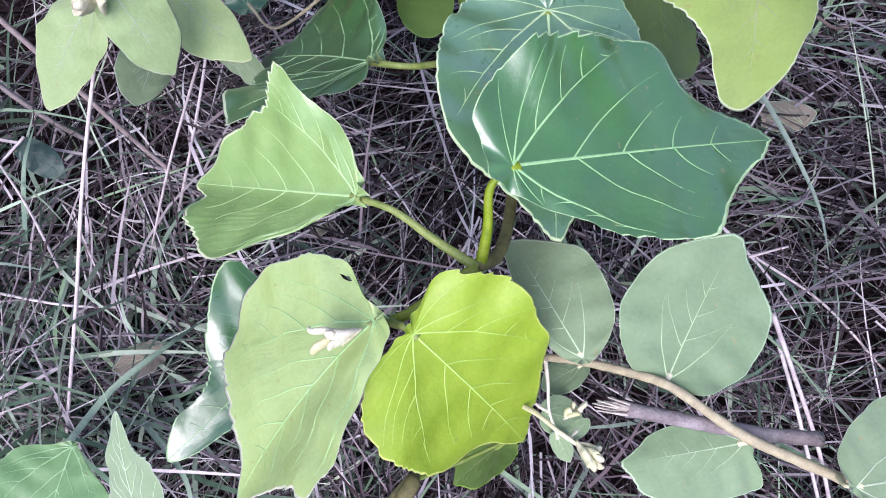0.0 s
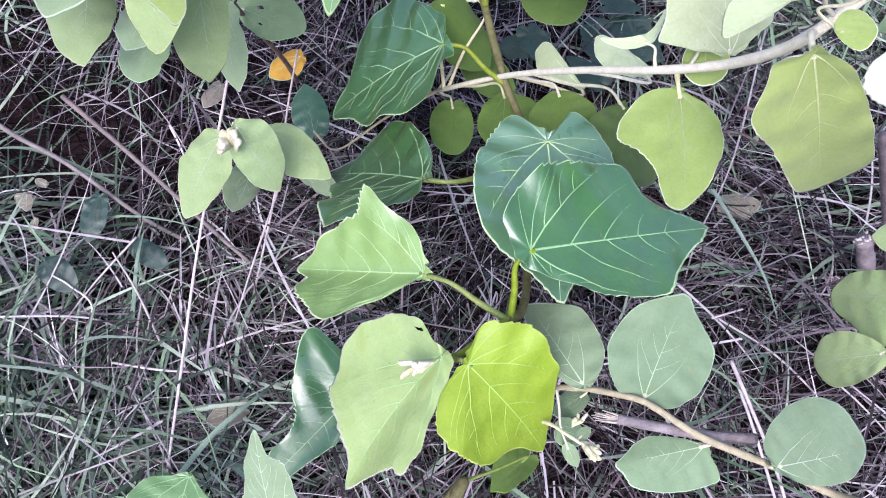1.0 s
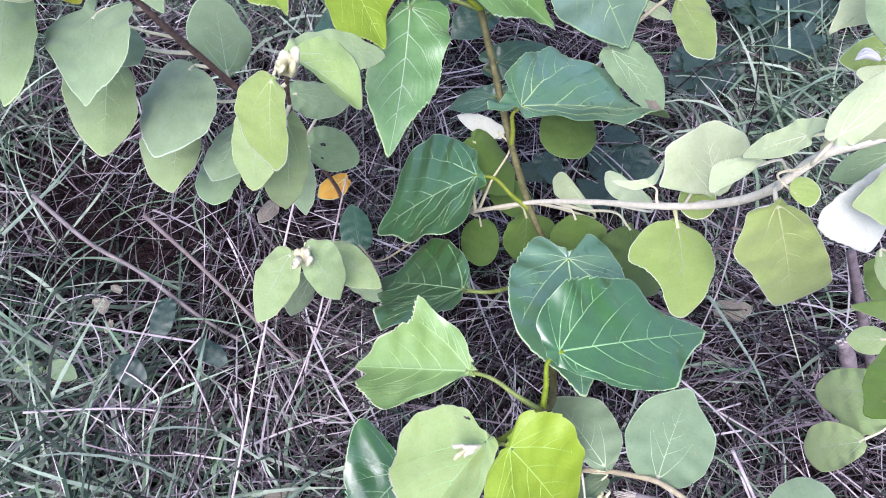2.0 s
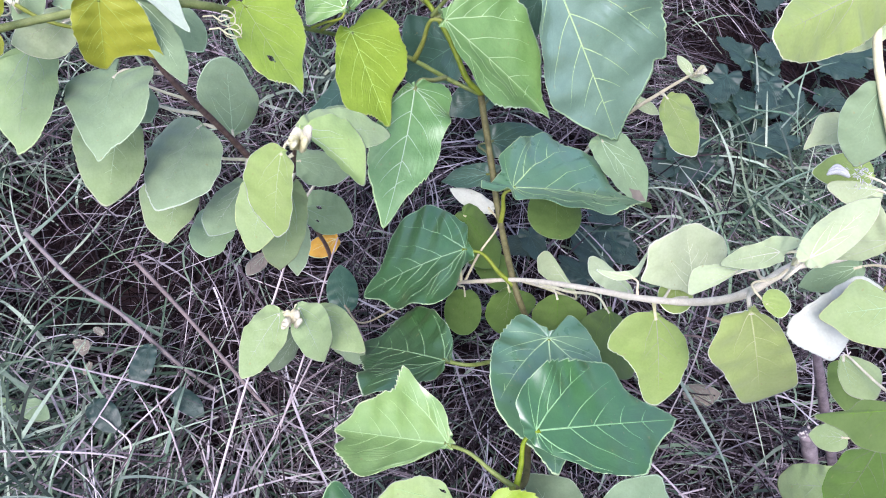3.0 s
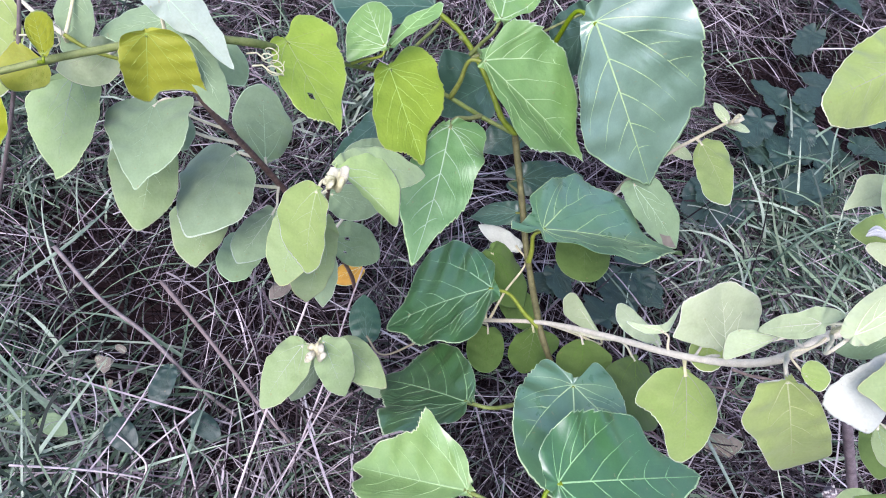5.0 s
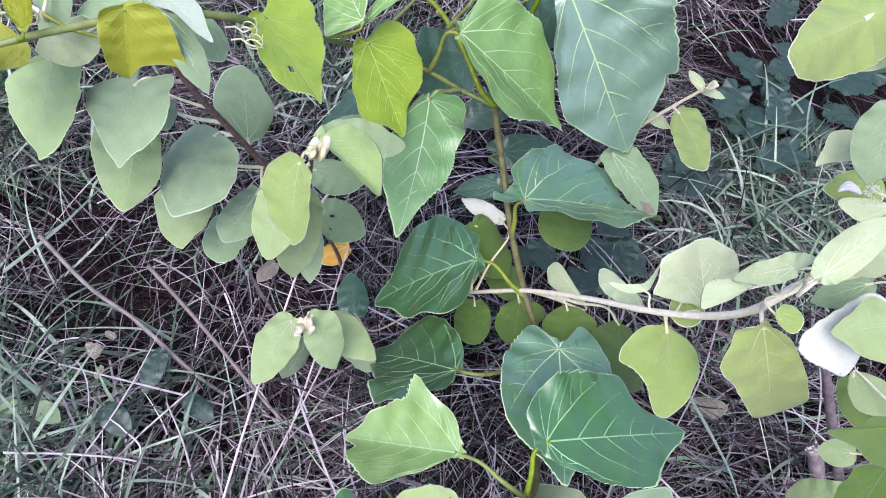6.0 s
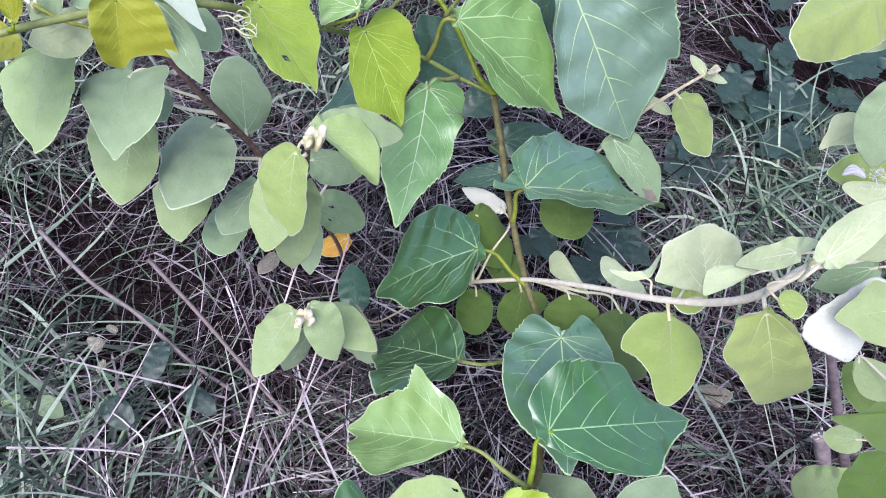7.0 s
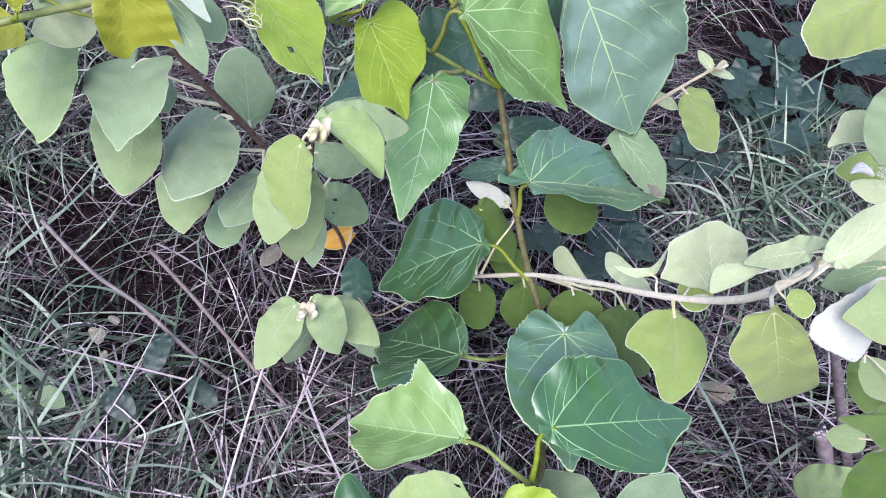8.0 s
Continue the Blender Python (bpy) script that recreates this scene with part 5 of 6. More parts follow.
leaf(lower_plant, ROUND, "slate", (0.234, -0.039, 0.400), (3.7, 9.5, -81.0), 0.079, 0.049, 0.023, 0.06, 0.10, (0.235, -0.035, 0.378), 938, bend=0.00, edge=((-103, 0.27), (-79, 0.46), (-60, 0.68), (-46, 0.86), (-31, 0.96), (-14, 0.98), (0, 1.00), (14, 0.87), (25, 0.69), (41, 0.38), (68, 0.11), (180, 0.05)))
leaf(lower_plant, OVATE, "slate", (0.139, 0.022, 0.375), (4.8, 4.8, -24.4), 0.098, 0.047, 0.045, 0.17, -0.20, (0.137, 0.018, 0.379), 896, bend=-0.07, edge=((-98, 0.22), (-81, 0.32), (-66, 0.47), (-53, 0.60), (-32, 0.77), (-21, 0.85), (0, 1.00), (10, 0.90), (34, 0.77), (46, 0.64), (62, 0.49), (88, 0.25), (103, 0.13), (180, 0.05)))
leaf(lower_plant, OVATE, "slate", (0.088, 0.036, 0.371), (-0.0, -10.0, 29.4), 0.094, 0.017, 0.039, 0.22, 0.43, (0.082, 0.036, 0.355), 904, bend=0.30, edge=((-52, 0.18), (-23, 0.47), (-6, 0.93), (0, 1.00), (22, 0.82), (34, 0.75), (49, 0.55), (67, 0.37), (85, 0.21), (180, 0.05)))
leaf(lower_plant, OVATE, "slate", (0.198, -0.017, 0.337), (1.4, -4.7, 100.1), 0.081, 0.036, 0.018, -0.22, 0.08, (0.195, -0.018, 0.379), 912, bend=0.00, edge=((-114, 0.13), (-112, 0.30), (-104, 0.46), (-45, 0.63), (-19, 0.91), (-7, 0.95), (0, 1.00), (5, 0.88), (14, 0.74), (23, 0.57), (31, 0.28), (44, 0.10), (180, 0.05)))
leaf(lower_plant, OVATE, "slate", (0.1, 0.036, 0.307), (-25.7, 26.2, 104), 0.037, 0.014, 0.015, 0.06, 0.14, (0.07, 0.038, 0.345), 928)
leaf(lower_plant, OVATE, "slate", (0.07, 0.003, 0.319), (-17.5, -0.6, -102.9), 0.033, 0.014, 0.014, 0.03, 0.13, (0.061, 0.04, 0.338), 936)
leaf(lower_plant, OVATE, "velvet", (0.077, -0.012, 0.321), (-19, 17.1, -159.3), 0.024, 0.007, 0.007, 0.05, 0.14, (0.068, 0.038, 0.344), 944)
leaf(lower_plant, OVATE, "velvet", (0.078, -0.011, 0.38), (-5, -3, -49.9), 0.015, 0.005, 0.005, 0.03, 0.12, (0.076, -0.014, 0.385), 952)
bud(lower_plant, (0.079, -0.014, 0.384), 0.024, (0.5, -0.6, 0.4), 8)
bud(lower_plant, (0.072, -0.002, 0.384), 0.018, (0.5, 0.4, 0.6), 9)

# velvety pale green bush beside the dry grass
right_plant = shrub("velvet_bush", (0.615, 0.224, 0.004), "velvety pale green bush beside the dry grass")
stem(right_plant, ((0.533, 0.302, 0.402), (0.358, 0.351, 0.66), (0.322, 0.428, 0.73), (0.319, 0.483, 0.787)), 0.004, 0.004, FELT_STEM, "stem", seed=3)
stem(right_plant, ((0.615, 0.224, 0.004), (0.426, 0.161, 0.427), (0.348, 0.147, 0.592)), 0.004, 0.004, FELT_STEM, "stem", seed=4)
leaf(right_plant, OVATE, "lime", (0.268, 0.422, 0.783), (0.9, -24.5, 124.8), 0.117, 0.041, 0.039, -0.65, -0.05, (0.32, 0.475, 0.779), 336, bend=0.00, edge=((-155, 0.61), (-112, 0.38), (-52, 0.41), (-35, 0.51), (-16, 0.78), (-8, 0.93), (0, 1.00), (10, 0.72), (39, 0.40), (107, 0.35), (143, 0.56), (177, 0.51)))
leaf(right_plant, OVATE, "pale", (0.34, 0.46, 0.742), (-37.2, -9.8, 132.4), 0.053, 0.015, 0.014, -0.07, 0.09, (0.321, 0.45, 0.753), 345)
leaf(right_plant, OVATE, "sage", (0.387, 0.065, 0.327), (-47.9, -0.8, 86.3), 0.071, 0.028, 0.028, 0.17, 0.18, (0.454, 0.17, 0.364), 930, bend=0.00, edge=((-76, 0.23), (-46, 0.53), (-29, 0.81), (-14, 0.94), (0, 1.00), (11, 0.97), (25, 0.86), (40, 0.61), (64, 0.26), (180, 0.05)))
leaf(right_plant, OVATE, "moss", (0.400, 0.235, 0.438), (-15.8, 13.7, 175.9), 0.056, 0.025, 0.019, 0.06, 0.12, (0.418, 0.159, 0.444), 882, bend=0.00, edge=((-80, 0.42), (-41, 0.68), (-17, 0.89), (0, 1.00), (16, 0.83), (32, 0.65), (58, 0.41), (82, 0.32), (180, 0.05)))
leaf(right_plant, OVATE, "sage", (0.339, 0.200, 0.526), (-15.5, 17.5, -170.7), 0.040, 0.034, 0.009, 0.12, 0.13, (0.371, 0.151, 0.543), 767, bend=0.00, edge=((-77, 0.42), (-58, 1.00), (-23, 1.27), (0, 1.00), (13, 0.78), (29, 0.45), (37, 0.25), (180, 0.05)))
leaf(right_plant, OVATE, "moss", (0.261, 0.084, 0.698), (2.1, -20.1, 97.2), 0.071, 0.032, 0.009, -0.16, 0.03, (0.348, 0.147, 0.592), 890, bend=0.00, edge=((-144, 0.32), (-87, 0.45), (-37, 0.60), (-13, 0.74), (0, 1.00), (2, 0.79), (3, 0.62), (16, 0.45), (180, 0.05)))
leaf(right_plant, OVATE, "sage", (0.434, 0.176, 0.348), (-21, -13, 84), 0.039, 0.018, 0.016, -0.01, 0.11, (0.454, 0.17, 0.364), 914)
leaf(right_plant, OVATE, "sage", (0.412, 0.115, 0.356), (-61.6, -17.1, 94.9), 0.096, 0.050, 0.026, 0.29, 0.22, (0.445, 0.167, 0.385), 922, bend=0.00, edge=((-124, 0.30), (-79, 0.46), (-57, 0.62), (-44, 0.71), (-29, 0.73), (-10, 0.93), (0, 1.00), (9, 0.89), (23, 0.69), (59, 0.32), (103, 0.23), (167, 0.21)))
leaf(right_plant, OVATE, "moss", (0.286, 0.081, 0.618), (-55.9, 1.0, 167.4), 0.096, 0.032, 0.027, 0.33, 0.22, (0.348, 0.147, 0.592), 946, bend=0.00, edge=((-110, 0.17), (-59, 0.39), (-25, 0.79), (-9, 0.94), (0, 1.00), (8, 0.80), (29, 0.53), (53, 0.35), (85, 0.19), (180, 0.05)))
leaf(right_plant, OVATE, "lime", (0.413, 0.410, 0.558), (-6.9, -17.1, 83.3), 0.062, 0.018, 0.030, -0.10, 0.11, (0.419, 0.334, 0.57), 391, bend=0.00, edge=((-52, 0.38), (-22, 0.70), (-10, 0.87), (0, 1.00), (11, 0.90), (34, 0.73), (61, 0.54), (80, 0.41), (180, 0.05)))
leaf(right_plant, OVATE, "pale", (0.410, 0.385, 0.566), (-3.2, -20.7, 87.8), 0.055, 0.022, 0.008, -0.01, 0.12, (0.411, 0.336, 0.583), 374, bend=0.00, edge=((-77, 0.41), (-40, 0.59), (-22, 0.77), (0, 1.00), (9, 0.93), (19, 0.47), (180, 0.05)))
leaf(right_plant, OVATE, "velvet", (0.329, 0.393, 0.706), (-48.5, 5.1, 171), 0.075, 0.027, 0.028, 0.05, 0.13, (0.336, 0.397, 0.702), 318)
leaf(right_plant, OVATE, "pale", (0.349, 0.420, 0.630), (-23.9, -21.9, 127.3), 0.051, 0.015, 0.023, -0.03, 0.09, (0.347, 0.374, 0.681), 327, bend=0.00, edge=((-65, 0.24), (-45, 0.43), (-5, 0.75), (0, 1.00), (15, 0.78), (51, 0.58), (113, 0.20), (180, 0.05)))


herb_n1 = shrub("ground_herb", (0.601, 1.009, 0), "low herb with dark blue-green lobed leaves", "herb")
herb_n1["group"] = "dark herbs"
stem(herb_n1, ((0.601, 1.009, -0.01), (0.605, 1.011, 0.05), (0.601, 1.009, 0.1)), 0.003, 0.002, HERB_STALK, seed=5)
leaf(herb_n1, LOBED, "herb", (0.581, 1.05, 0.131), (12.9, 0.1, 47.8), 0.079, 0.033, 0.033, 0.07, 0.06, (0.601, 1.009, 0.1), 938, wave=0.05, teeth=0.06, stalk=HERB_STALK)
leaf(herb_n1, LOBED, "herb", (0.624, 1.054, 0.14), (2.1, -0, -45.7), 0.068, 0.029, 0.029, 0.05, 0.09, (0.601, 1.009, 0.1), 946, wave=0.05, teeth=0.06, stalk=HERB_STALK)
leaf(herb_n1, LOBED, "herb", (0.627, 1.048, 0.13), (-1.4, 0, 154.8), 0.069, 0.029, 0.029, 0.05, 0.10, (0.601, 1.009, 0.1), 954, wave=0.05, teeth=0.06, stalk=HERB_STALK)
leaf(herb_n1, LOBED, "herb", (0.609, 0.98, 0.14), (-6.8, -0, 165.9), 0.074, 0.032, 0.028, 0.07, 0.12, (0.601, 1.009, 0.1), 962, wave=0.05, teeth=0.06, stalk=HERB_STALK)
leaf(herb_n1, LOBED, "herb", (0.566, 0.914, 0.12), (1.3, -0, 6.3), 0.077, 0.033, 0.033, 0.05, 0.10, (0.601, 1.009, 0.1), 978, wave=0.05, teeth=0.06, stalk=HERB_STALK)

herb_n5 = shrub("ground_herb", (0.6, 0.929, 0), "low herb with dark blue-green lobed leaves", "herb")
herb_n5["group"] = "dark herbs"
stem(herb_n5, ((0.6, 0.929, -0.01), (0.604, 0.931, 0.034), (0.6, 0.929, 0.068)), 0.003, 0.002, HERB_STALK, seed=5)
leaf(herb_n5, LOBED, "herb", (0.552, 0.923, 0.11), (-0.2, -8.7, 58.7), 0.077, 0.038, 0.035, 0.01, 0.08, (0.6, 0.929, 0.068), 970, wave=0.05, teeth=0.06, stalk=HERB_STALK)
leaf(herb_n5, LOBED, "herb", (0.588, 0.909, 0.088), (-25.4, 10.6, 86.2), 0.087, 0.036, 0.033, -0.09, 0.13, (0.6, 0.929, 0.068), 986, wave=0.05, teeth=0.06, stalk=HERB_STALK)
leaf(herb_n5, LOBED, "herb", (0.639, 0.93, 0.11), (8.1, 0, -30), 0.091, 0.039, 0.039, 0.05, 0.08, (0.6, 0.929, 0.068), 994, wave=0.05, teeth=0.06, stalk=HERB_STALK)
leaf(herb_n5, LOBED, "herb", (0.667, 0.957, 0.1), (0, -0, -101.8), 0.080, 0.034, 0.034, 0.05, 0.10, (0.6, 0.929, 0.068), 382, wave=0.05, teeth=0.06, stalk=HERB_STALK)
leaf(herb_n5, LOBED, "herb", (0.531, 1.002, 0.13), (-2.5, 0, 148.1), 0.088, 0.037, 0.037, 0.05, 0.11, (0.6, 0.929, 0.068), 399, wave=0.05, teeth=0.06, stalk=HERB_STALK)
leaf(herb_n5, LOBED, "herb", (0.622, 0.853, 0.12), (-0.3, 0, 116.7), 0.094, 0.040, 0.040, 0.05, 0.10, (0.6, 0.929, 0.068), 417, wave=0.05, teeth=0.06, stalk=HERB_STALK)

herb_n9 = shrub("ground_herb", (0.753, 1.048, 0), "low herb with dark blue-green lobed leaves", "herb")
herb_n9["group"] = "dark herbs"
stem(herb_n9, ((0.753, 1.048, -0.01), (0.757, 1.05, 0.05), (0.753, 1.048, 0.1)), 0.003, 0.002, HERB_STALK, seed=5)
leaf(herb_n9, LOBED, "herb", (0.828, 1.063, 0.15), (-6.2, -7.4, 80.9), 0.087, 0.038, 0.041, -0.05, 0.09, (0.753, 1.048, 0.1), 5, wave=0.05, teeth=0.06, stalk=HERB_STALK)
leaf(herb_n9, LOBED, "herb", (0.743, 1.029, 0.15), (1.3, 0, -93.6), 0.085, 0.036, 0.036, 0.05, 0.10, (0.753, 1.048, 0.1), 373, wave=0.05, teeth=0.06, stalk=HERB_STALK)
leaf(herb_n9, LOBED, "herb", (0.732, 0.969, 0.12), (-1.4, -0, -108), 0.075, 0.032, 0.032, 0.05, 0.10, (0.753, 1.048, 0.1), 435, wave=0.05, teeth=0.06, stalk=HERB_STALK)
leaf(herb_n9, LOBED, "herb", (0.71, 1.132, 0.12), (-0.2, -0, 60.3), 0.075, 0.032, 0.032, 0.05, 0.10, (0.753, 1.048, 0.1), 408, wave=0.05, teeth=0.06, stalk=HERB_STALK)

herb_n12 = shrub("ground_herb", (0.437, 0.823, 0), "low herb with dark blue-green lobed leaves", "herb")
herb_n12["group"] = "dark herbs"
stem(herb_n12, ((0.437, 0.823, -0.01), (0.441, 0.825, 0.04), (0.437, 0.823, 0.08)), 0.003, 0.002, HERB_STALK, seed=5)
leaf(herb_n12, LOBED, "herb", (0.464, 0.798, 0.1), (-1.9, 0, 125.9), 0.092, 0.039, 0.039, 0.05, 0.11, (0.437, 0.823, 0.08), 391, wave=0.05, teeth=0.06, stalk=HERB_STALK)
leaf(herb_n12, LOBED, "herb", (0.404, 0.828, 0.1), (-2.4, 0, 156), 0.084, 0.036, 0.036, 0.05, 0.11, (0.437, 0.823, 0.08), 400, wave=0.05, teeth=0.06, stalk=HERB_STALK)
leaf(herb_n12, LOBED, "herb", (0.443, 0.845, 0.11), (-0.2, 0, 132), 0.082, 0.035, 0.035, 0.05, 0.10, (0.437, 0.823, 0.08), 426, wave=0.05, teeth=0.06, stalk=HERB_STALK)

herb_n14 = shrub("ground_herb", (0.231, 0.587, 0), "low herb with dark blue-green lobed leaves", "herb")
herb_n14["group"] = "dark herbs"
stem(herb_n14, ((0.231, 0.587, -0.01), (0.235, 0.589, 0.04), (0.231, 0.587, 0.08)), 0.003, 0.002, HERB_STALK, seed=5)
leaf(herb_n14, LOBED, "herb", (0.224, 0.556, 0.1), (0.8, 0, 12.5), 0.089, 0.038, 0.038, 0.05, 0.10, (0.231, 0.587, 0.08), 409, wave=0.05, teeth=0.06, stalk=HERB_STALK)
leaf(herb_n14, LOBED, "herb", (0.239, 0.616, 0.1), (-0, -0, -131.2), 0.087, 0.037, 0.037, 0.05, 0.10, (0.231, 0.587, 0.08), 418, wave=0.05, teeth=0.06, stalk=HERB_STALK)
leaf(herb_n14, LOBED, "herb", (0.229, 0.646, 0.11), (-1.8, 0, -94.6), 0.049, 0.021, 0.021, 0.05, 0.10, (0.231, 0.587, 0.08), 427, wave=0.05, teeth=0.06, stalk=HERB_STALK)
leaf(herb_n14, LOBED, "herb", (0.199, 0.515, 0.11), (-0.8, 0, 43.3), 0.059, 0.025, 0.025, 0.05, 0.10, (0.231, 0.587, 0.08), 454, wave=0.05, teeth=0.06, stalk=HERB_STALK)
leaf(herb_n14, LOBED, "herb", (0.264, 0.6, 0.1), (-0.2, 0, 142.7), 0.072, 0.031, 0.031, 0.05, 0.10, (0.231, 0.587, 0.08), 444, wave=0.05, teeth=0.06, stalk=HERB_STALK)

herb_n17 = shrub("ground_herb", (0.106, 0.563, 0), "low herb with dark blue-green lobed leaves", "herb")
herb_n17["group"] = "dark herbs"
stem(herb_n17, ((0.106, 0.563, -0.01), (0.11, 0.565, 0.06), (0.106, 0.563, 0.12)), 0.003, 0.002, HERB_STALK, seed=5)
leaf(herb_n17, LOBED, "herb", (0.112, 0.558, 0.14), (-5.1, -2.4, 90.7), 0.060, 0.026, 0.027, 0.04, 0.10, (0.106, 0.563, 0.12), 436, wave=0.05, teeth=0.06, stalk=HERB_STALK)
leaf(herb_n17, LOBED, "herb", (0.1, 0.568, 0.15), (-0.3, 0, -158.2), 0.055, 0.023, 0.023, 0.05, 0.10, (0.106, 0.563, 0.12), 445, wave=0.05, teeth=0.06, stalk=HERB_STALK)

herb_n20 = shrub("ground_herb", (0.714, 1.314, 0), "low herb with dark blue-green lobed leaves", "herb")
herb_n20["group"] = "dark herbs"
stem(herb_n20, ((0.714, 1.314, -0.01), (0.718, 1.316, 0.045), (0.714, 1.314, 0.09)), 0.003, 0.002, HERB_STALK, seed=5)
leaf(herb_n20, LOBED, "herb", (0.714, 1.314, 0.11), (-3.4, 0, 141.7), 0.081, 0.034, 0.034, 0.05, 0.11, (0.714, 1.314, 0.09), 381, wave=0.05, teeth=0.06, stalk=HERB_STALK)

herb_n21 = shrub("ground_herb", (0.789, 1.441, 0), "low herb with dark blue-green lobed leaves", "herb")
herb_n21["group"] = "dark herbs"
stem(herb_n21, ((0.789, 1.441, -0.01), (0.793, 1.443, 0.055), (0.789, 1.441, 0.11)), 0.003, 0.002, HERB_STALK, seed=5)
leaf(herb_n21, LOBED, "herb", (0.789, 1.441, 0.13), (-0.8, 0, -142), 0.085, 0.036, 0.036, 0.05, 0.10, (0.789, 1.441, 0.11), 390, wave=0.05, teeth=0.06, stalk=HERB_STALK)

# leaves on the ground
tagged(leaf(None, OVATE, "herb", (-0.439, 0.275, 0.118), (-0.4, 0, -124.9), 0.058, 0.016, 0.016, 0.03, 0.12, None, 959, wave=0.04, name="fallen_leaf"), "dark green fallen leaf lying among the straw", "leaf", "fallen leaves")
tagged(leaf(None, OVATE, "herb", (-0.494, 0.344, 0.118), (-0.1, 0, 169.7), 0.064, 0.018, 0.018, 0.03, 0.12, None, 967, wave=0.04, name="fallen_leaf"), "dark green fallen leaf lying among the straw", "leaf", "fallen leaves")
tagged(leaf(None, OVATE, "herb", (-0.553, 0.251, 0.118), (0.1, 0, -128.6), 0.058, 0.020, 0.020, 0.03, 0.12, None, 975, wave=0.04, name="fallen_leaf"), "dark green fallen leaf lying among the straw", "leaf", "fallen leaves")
tagged(leaf(None, OVATE, "velvet", (-0.666, 0.256, 0.09), (0.5, 0, -114.6), 0.045, 0.016, 0.016, 0.03, 0.12, None, 983, wave=0.04, name="fallen_leaf"), "small grey-green leaf in the grass", "leaf", "fallen leaves")
tagged(leaf(None, OVATE, "velvet", (-0.722, 0.258, 0.08), (1, 0, -97), 0.041, 0.012, 0.012, 0.03, 0.12, None, 991, wave=0.04, name="fallen_leaf"), "small grey-green leaf in the grass", "leaf", "fallen leaves")
tagged(leaf(None, OVATE, "fallen", (-0.227, 0.547, 0.139), (-10, -2.5, 116.2), 0.055, 0.022, 0.020, 0.00, 0.14, None, 2, wave=0.04, name="fallen_leaf"), "withered orange-yellow leaf caught on a stem", "leaf", "fallen leaves")
tagged(leaf(None, OVATE, "dry", (-0.35, 0.528, 0.1), (0.1, 0, 146.6), 0.043, 0.015, 0.015, 0.03, 0.12, None, 10, wave=0.04, name="fallen_leaf"), "tan withered leaf above the straw", "leaf", "fallen leaves")
tagged(leaf(None, HEART, "dry", (-0.289, 0.059, 0.1), (-3, 17.6, 105.1), 0.046, 0.021, 0.018, 0.19, 0.11, None, 18, wave=0.04, name="fallen_leaf"), "yellowing dry leaf lying on the straw", "leaf", "fallen leaves")
tagged(leaf(None, OVATE, "dry", (-0.139, 0.197, 0.06), (-2.9, -0, -31.5), 0.033, 0.011, 0.011, 0.03, 0.12, None, 26, wave=0.04, name="fallen_leaf"), "mauve dry leaf lying on the straw", "leaf", "fallen leaves")
tagged(leaf(None, OVATE, "dry", (0.363, 0.326, 0.07), (0.2, 0, -81.6), 0.062, 0.019, 0.019, 0.03, 0.12, None, 394, wave=0.04, name="fallen_leaf"), "grey dry leaf lying on the straw", "leaf", "fallen leaves")
tagged(leaf(None, OVATE, "dry", (-0.602, 0.337, 0.12), (-0.1, -0, -62.6), 0.024, 0.008, 0.009, 0.03, 0.12, None, 403, wave=0.04, name="fallen_leaf"), "small tan withered leaf on the soil", "leaf", "fallen leaves")
tagged(leaf(None, OVATE, "dry", (-0.592, 0.349, 0.12), (-0.2, 0, -174.5), 0.024, 0.008, 0.009, 0.03, 0.12, None, 412, wave=0.04, name="fallen_leaf"), "small tan withered leaf on the soil", "leaf", "fallen leaves")
tagged(leaf(None, OVATE, "dry", (0.398, 0.315, 0.08), (-1.3, 0, 46.8), 0.044, 0.013, 0.013, 0.03, 0.12, None, 421, wave=0.04, name="fallen_leaf"), "grey dry leaf lying on the straw", "leaf", "fallen leaves")
tagged(leaf(None, OVATE, "dry", (-0.571, 0.365, 0.115), (5, 8, 60), 0.020, 0.006, 0.006, 0.03, 0.12, None, 431, wave=0.05, name="fallen_leaf"), "small tan withered leaf on the soil", "leaf", "fallen leaves")
tagged(leaf(None, OVATE, "dry", (-0.610, 0.350, 0.115), (5, 8, -110), 0.020, 0.006, 0.006, 0.03, 0.12, None, 433, wave=0.05, name="fallen_leaf"), "small tan withered leaf on the soil", "leaf", "fallen leaves")
tagged(leaf(None, OVATE, "dry", (-0.577, 0.316, 0.115), (5, 8, 170), 0.020, 0.006, 0.006, 0.03, 0.12, None, 437, wave=0.05, name="fallen_leaf"), "small tan withered leaf on the soil", "leaf", "fallen leaves")

# stalks and sticks
stalk("weed_stalk", ((-0.703, 0.499, 0.185), (-0.617, 0.431, 0.155), (-0.542, 0.392, 0.125), (-0.446, 0.325, 0.095), (-0.387, 0.294, 0.075)), 0.0036, 0.0028, WEED_STALK, "thick dead weed stalk leaning over the dry grass")
stalk("weed_stalk", ((-0.512, 0.442, 0.215), (-0.434, 0.379, 0.165), (-0.339, 0.295, 0.105), (-0.294, 0.258, 0.075)), 0.0033, 0.0025, WEED_STALK, "thick dead weed stalk leaning over the dry grass")
stalk("straw_stalk", ((-0.405, -0.1, 0.02), (-0.353, 0.101, 0.139), (-0.317, 0.228, 0.224), (-0.262, 0.42, 0.33)), 0.0019, 0.0016, STALK, "long pale straw stalk standing aslant")
stalk("straw_stalk", ((-0.31, 0.162, 0.03), (-0.258, 0.342, 0.115), (-0.233, 0.442, 0.175), (-0.215, 0.503, 0.215)), 0.0018, 0.0014, STALK, "long pale straw stalk standing aslant")
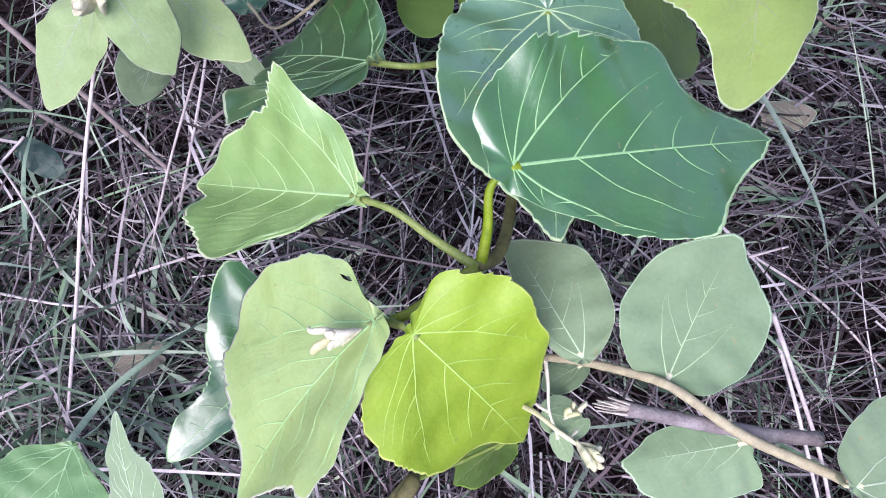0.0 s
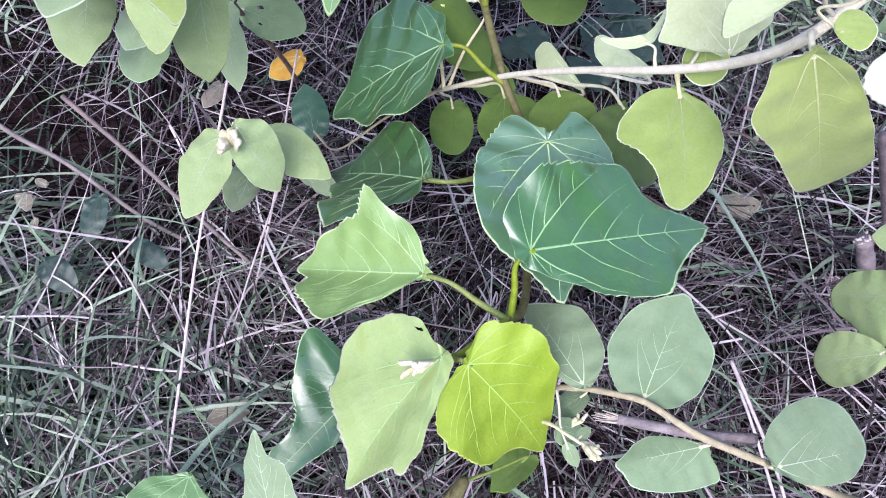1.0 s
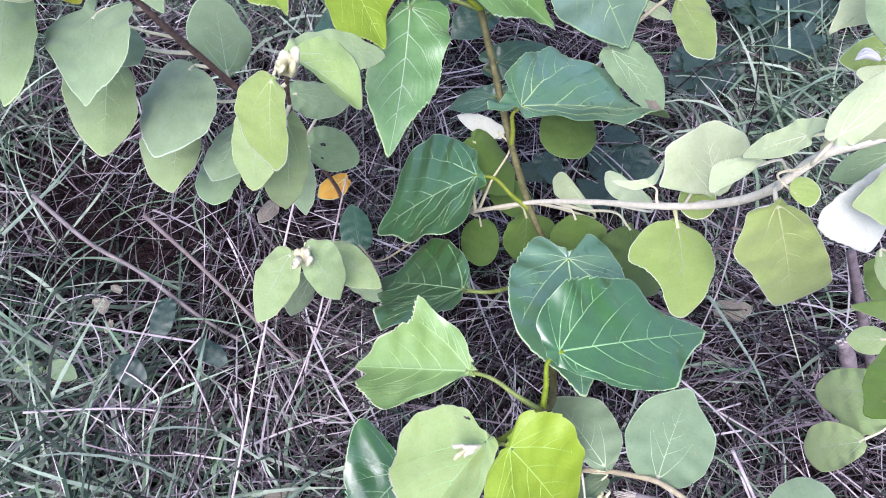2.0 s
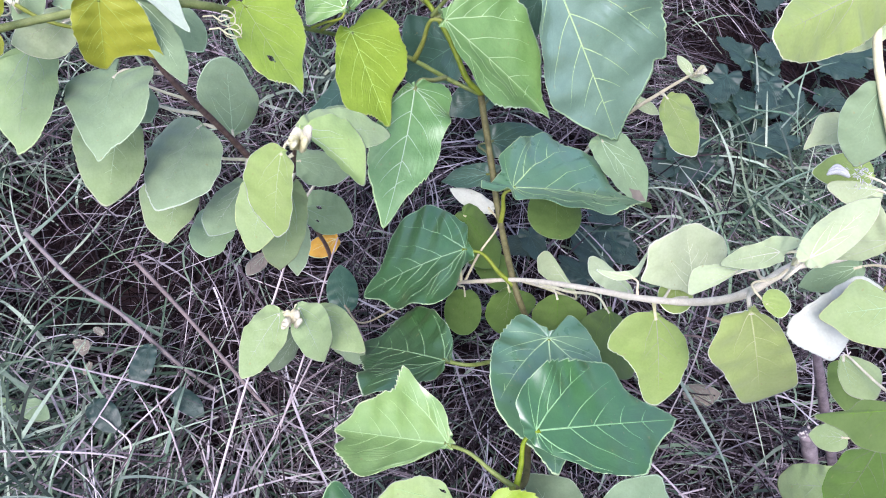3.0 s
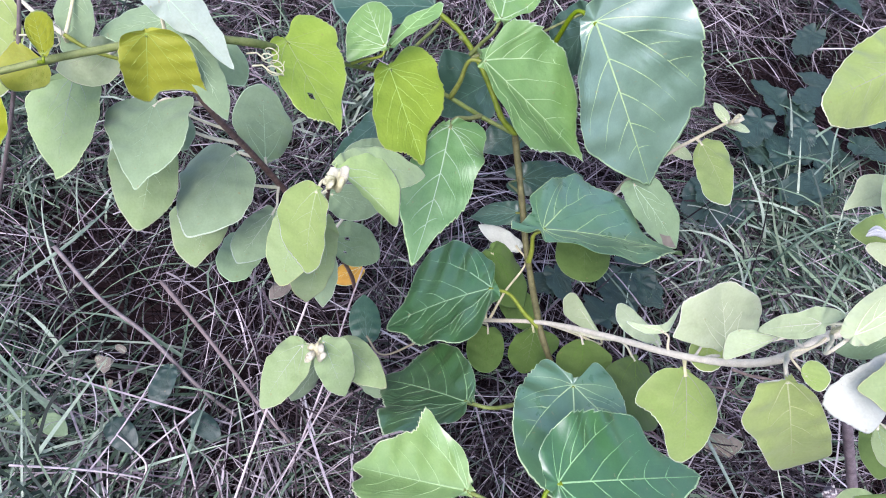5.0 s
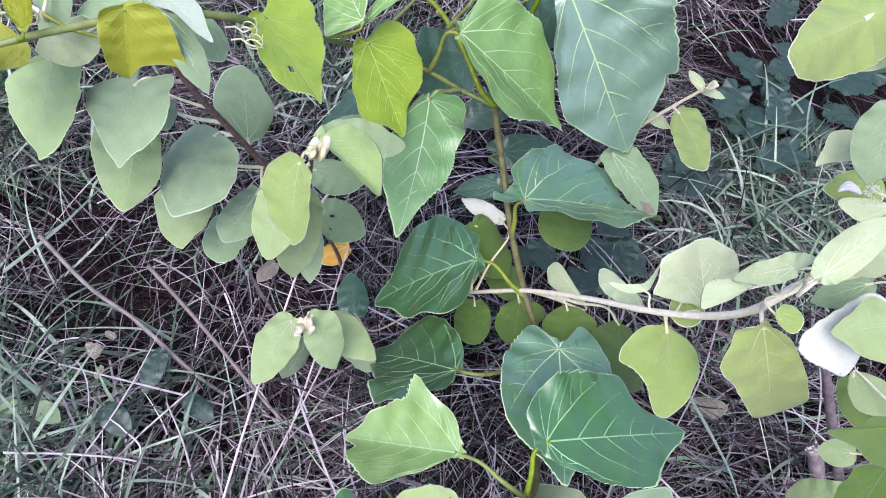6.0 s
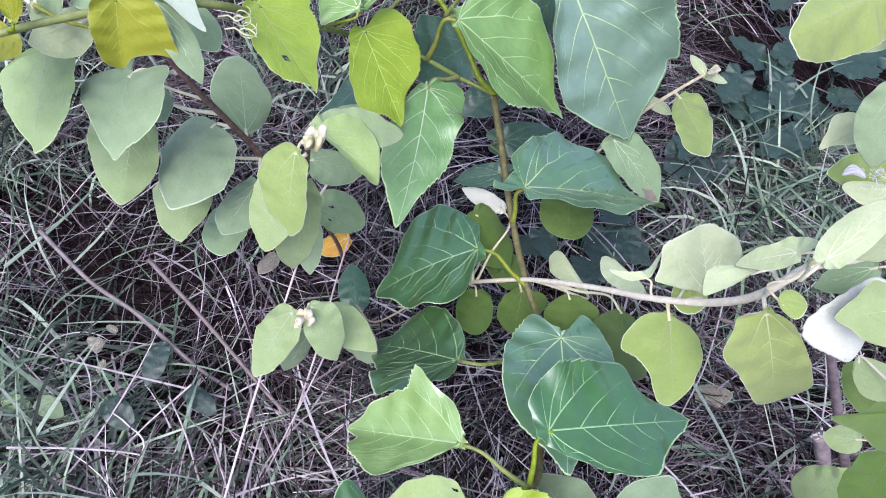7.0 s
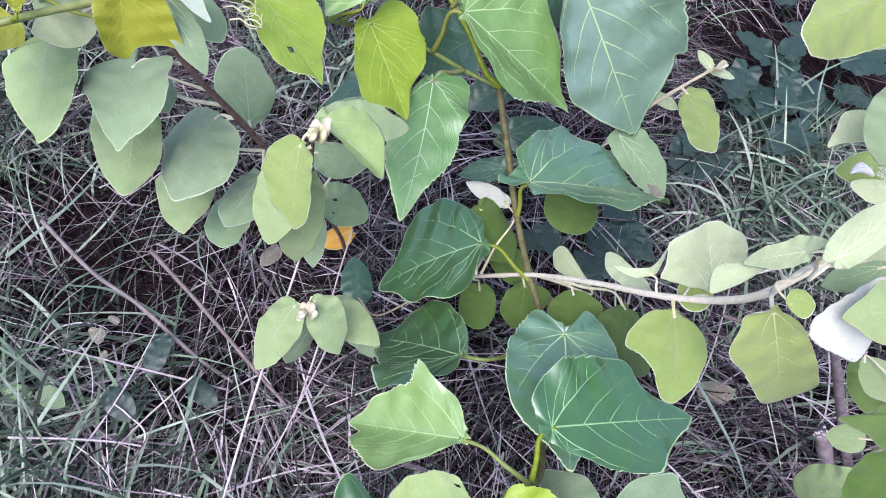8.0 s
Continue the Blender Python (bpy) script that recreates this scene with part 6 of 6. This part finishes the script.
stalk("straw_stalk", ((0.309, 0.094, 0.155), (0.332, 0.04, 0.135), (0.358, -0.033, 0.115), (0.385, -0.115, 0.075)), 0.0025, 0.0018, STALK, "long pale straw stalk standing aslant")
stalk("straw_stalk", ((0.32, 0.072, 0.135), (0.336, 0.009, 0.125), (0.356, -0.07, 0.105), (0.394, -0.126, 0.04)), 0.002, 0.0016, STALK, "long pale straw stalk standing aslant")
stalk("straw_stalk", ((0.417, 0.543, 0.185), (0.36, 0.369, 0.145), (0.318, 0.277, 0.085), (0.306, 0.219, 0.03)), 0.0014, 0.001, STALK, "thin pale straw stalk")
stalk("straw_stalk", ((-0.223, 0.315, 0.225), (-0.265, 0.238, 0.165), (-0.307, 0.179, 0.085), (-0.332, 0.159, 0.03)), 0.0014, 0.001, STALK, "thin pale straw stalk")
stalk("straw_stalk", ((-0.67, 0.175, 0.125), (-0.574, 0.181, 0.115), (-0.492, 0.181, 0.095), (-0.454, 0.169, 0.04)), 0.0018, 0.0012, STALK, "bent pale straw stalk on the dry grass")
stalk("straw_stalk", ((-0.531, 0.14, 0.04), (-0.488, 0.191, 0.105), (-0.517, 0.22, 0.115), (-0.537, 0.232, 0.125)), 0.0016, 0.001, STALK, "bent pale straw stalk on the dry grass")
stalk("straw_stalk", ((-0.404, 0.146, 0.075), (-0.432, 0.211, 0.105), (-0.463, 0.262, 0.125)), 0.0018, 0.0012, STALK, "bent pale straw stalk on the dry grass")
stalk("straw_stalk", ((-0.434, 0.282, 0.125), (-0.492, 0.224, 0.105), (-0.545, 0.171, 0.075)), 0.0015, 0.001, STALK, "bent pale straw stalk on the dry grass")
stalk("straw_stalk", ((-0.467, 0.126, 0.075), (-0.389, 0.112, 0.085), (-0.325, 0.116, 0.04)), 0.0016, 0.0012, STALK, "pale straw stalk lying on the dry grass")
stalk("straw_stalk", ((0.325, 0.166, 0.085), (0.401, 0.114, 0.075), (0.477, 0.046, 0.04)), 0.0016, 0.0012, STALK, "pale straw stalk lying on the dry grass")
stalk("straw_stalk", ((0.313, 0.159, 0.105), (0.355, 0.17, 0.105)), 0.0015, 0.0012, STALK, "pale straw stalk lying on the dry grass")
stalk("dead_branch", ((0.111, 0.004, 0.384), (0.162, -0.005, 0.372), (0.199, -0.011, 0.366), (0.235, -0.014, 0.365)), 0.0044, 0.0046, DEAD_WOOD, "grey dead cut branch with a splintered end")
stalk("dead_twig", ((0.311, 0.353, 0.300), (0.343, 0.351, 0.290), (0.376, 0.354, 0.280), (0.433, 0.365, 0.250)), 0.0022, 0.0016, BROWN_STEM, "thin dark dead twig under the pale branch")
stalk("dead_twig", ((0.282, 0.334, 0.280), (0.314, 0.337, 0.270), (0.340, 0.329, 0.260), (0.359, 0.337, 0.250)), 0.0018, 0.0012, BROWN_STEM, "thin dark dead twig under the pale branch")
stalk("stump", ((0.496, 0.24, 0.163), (0.525, 0.229, 0.111), (0.59, 0.227, -0.005)), 0.01, 0.012, DEAD_WOOD, "small grey stump with a pale cut top")
stalk("bare_stem", ((0.431, 0.292, 0.342), (0.497, 0.262, 0.222), (0.572, 0.226, 0.087), (0.626, 0.22, -0.007)), 0.0062, 0.007, DEAD_WOOD, "bare grey upright stem in the grass")
stalk("climbing_stick", ((-0.478, 0.405, 0.77), (-0.486, 0.384, 0.732), (-0.498, 0.374, 0.701), (-0.533, 0.364, 0.623), (-0.626, 0.394, 0.462)), 0.0019, 0.0024, WEED_STALK, "thin dry stick wrapped by a tendril")
grass_blade("grass_blade", ((0.324, 0.322, 0.145), (0.349, 0.263, 0.145), (0.386, 0.207, 0.115), (0.412, 0.156, 0.075)), 0.0055, 0.003, LONG_GRASS, "long green grass blade lying over the straw")
grass_blade("grass_blade", ((-0.447, 0.181, 0.075), (-0.429, 0.247, 0.125), (-0.425, 0.293, 0.125)), 0.006, 0.003, LONG_GRASS, "long green grass blade lying over the straw")
grass_blade("grass_blade", ((-0.441, 0.215, 0.03), (-0.439, 0.262, 0.105), (-0.428, 0.309, 0.125)), 0.006, 0.003, LONG_GRASS, "long green grass blade lying over the straw")
grass_blade("grass_blade", ((-0.528, 0.246, 0.03), (-0.547, 0.266, 0.125), (-0.572, 0.306, 0.155)), 0.006, 0.003, LONG_GRASS, "long green grass blade lying over the straw")
grass_blade("grass_blade", ((-0.758, 0.451, 0.145), (-0.687, 0.53, 0.165), (-0.652, 0.639, 0.145)), 0.007, 0.003, LONG_GRASS, "long green grass blade lying over the straw")
grass_blade("grass_blade", ((-0.492, 0.379, 0.085), (-0.587, 0.413, 0.125), (-0.678, 0.428, 0.105)), 0.006, 0.003, LONG_GRASS, "long green grass blade lying over the straw")
grass_blade("grass_blade", ((-0.357, -0.032, 0.125), (-0.302, 0.024, 0.155), (-0.257, 0.066, 0.145), (-0.242, 0.101, 0.085)), 0.007, 0.003, LONG_GRASS, "long green grass blade lying over the straw")
grass_blade("grass_blade", ((-0.302, -0.002, 0.085), (-0.239, -0.058, 0.125), (-0.245, -0.12, 0.075)), 0.006, 0.003, LONG_GRASS, "long green grass blade lying over the straw")
grass_blade("grass_blade", ((0.691, 0.828, 0.03), (0.625, 0.883, 0.185), (0.656, 0.982, 0.225)), 0.005, 0.003, LONG_GRASS, "long green grass blade lying over the straw")
grass_blade("grass_blade", ((0.716, 0.838, 0.02), (0.653, 0.895, 0.125), (0.564, 0.917, 0.125), (0.522, 0.962, 0.105)), 0.006, 0.003, LONG_GRASS, "long green grass blade lying over the straw")
grass_blade("grass_blade", ((0.536, 0.698, 0.04), (0.594, 0.736, 0.125), (0.709, 0.802, 0.105)), 0.005, 0.003, LONG_GRASS, "long green grass blade lying over the straw")

# white spent flower and fluff caught on a leaf of the bush
fluff = shrub("spent_flower", (0.359, 0.394, 0.572), "white spent flower and fluff lying on a pale leaf", "flower")
for k in range(3):
    bm = bmesh.new()
    line = smooth_line([(-0.012 + 0.002 * k, 0.003 * k, 0.004), (0, 0.002 + 0.004 * k, 0.007), (0.013, 0.003 * k - 0.002, 0.004)], 5)
    tube(bm, line, lambda s: 0.0016 + 0.009 * s * (1 - s), 7, 0.1, k, 0.45)
    part("petal", bm, WHITE_PETAL, fluff)
rng = random.Random(21)
bm = bmesh.new()
for k in range(60):
    p = Vector((0.024 + rng.gauss(0, 0.007), rng.gauss(0, 0.009), 0.004 + abs(rng.gauss(0, 0.002))))
    q = p + Vector((rng.uniform(-1, 1), rng.uniform(-1, 1), rng.uniform(0, 1))) * 0.004
    tube(bm, [p, p.lerp(q, 0.5), q], lambda s: 0.0005, 4)
tagged(part("fluff", bm, WHITE_PETAL, fluff), kind="stuff")
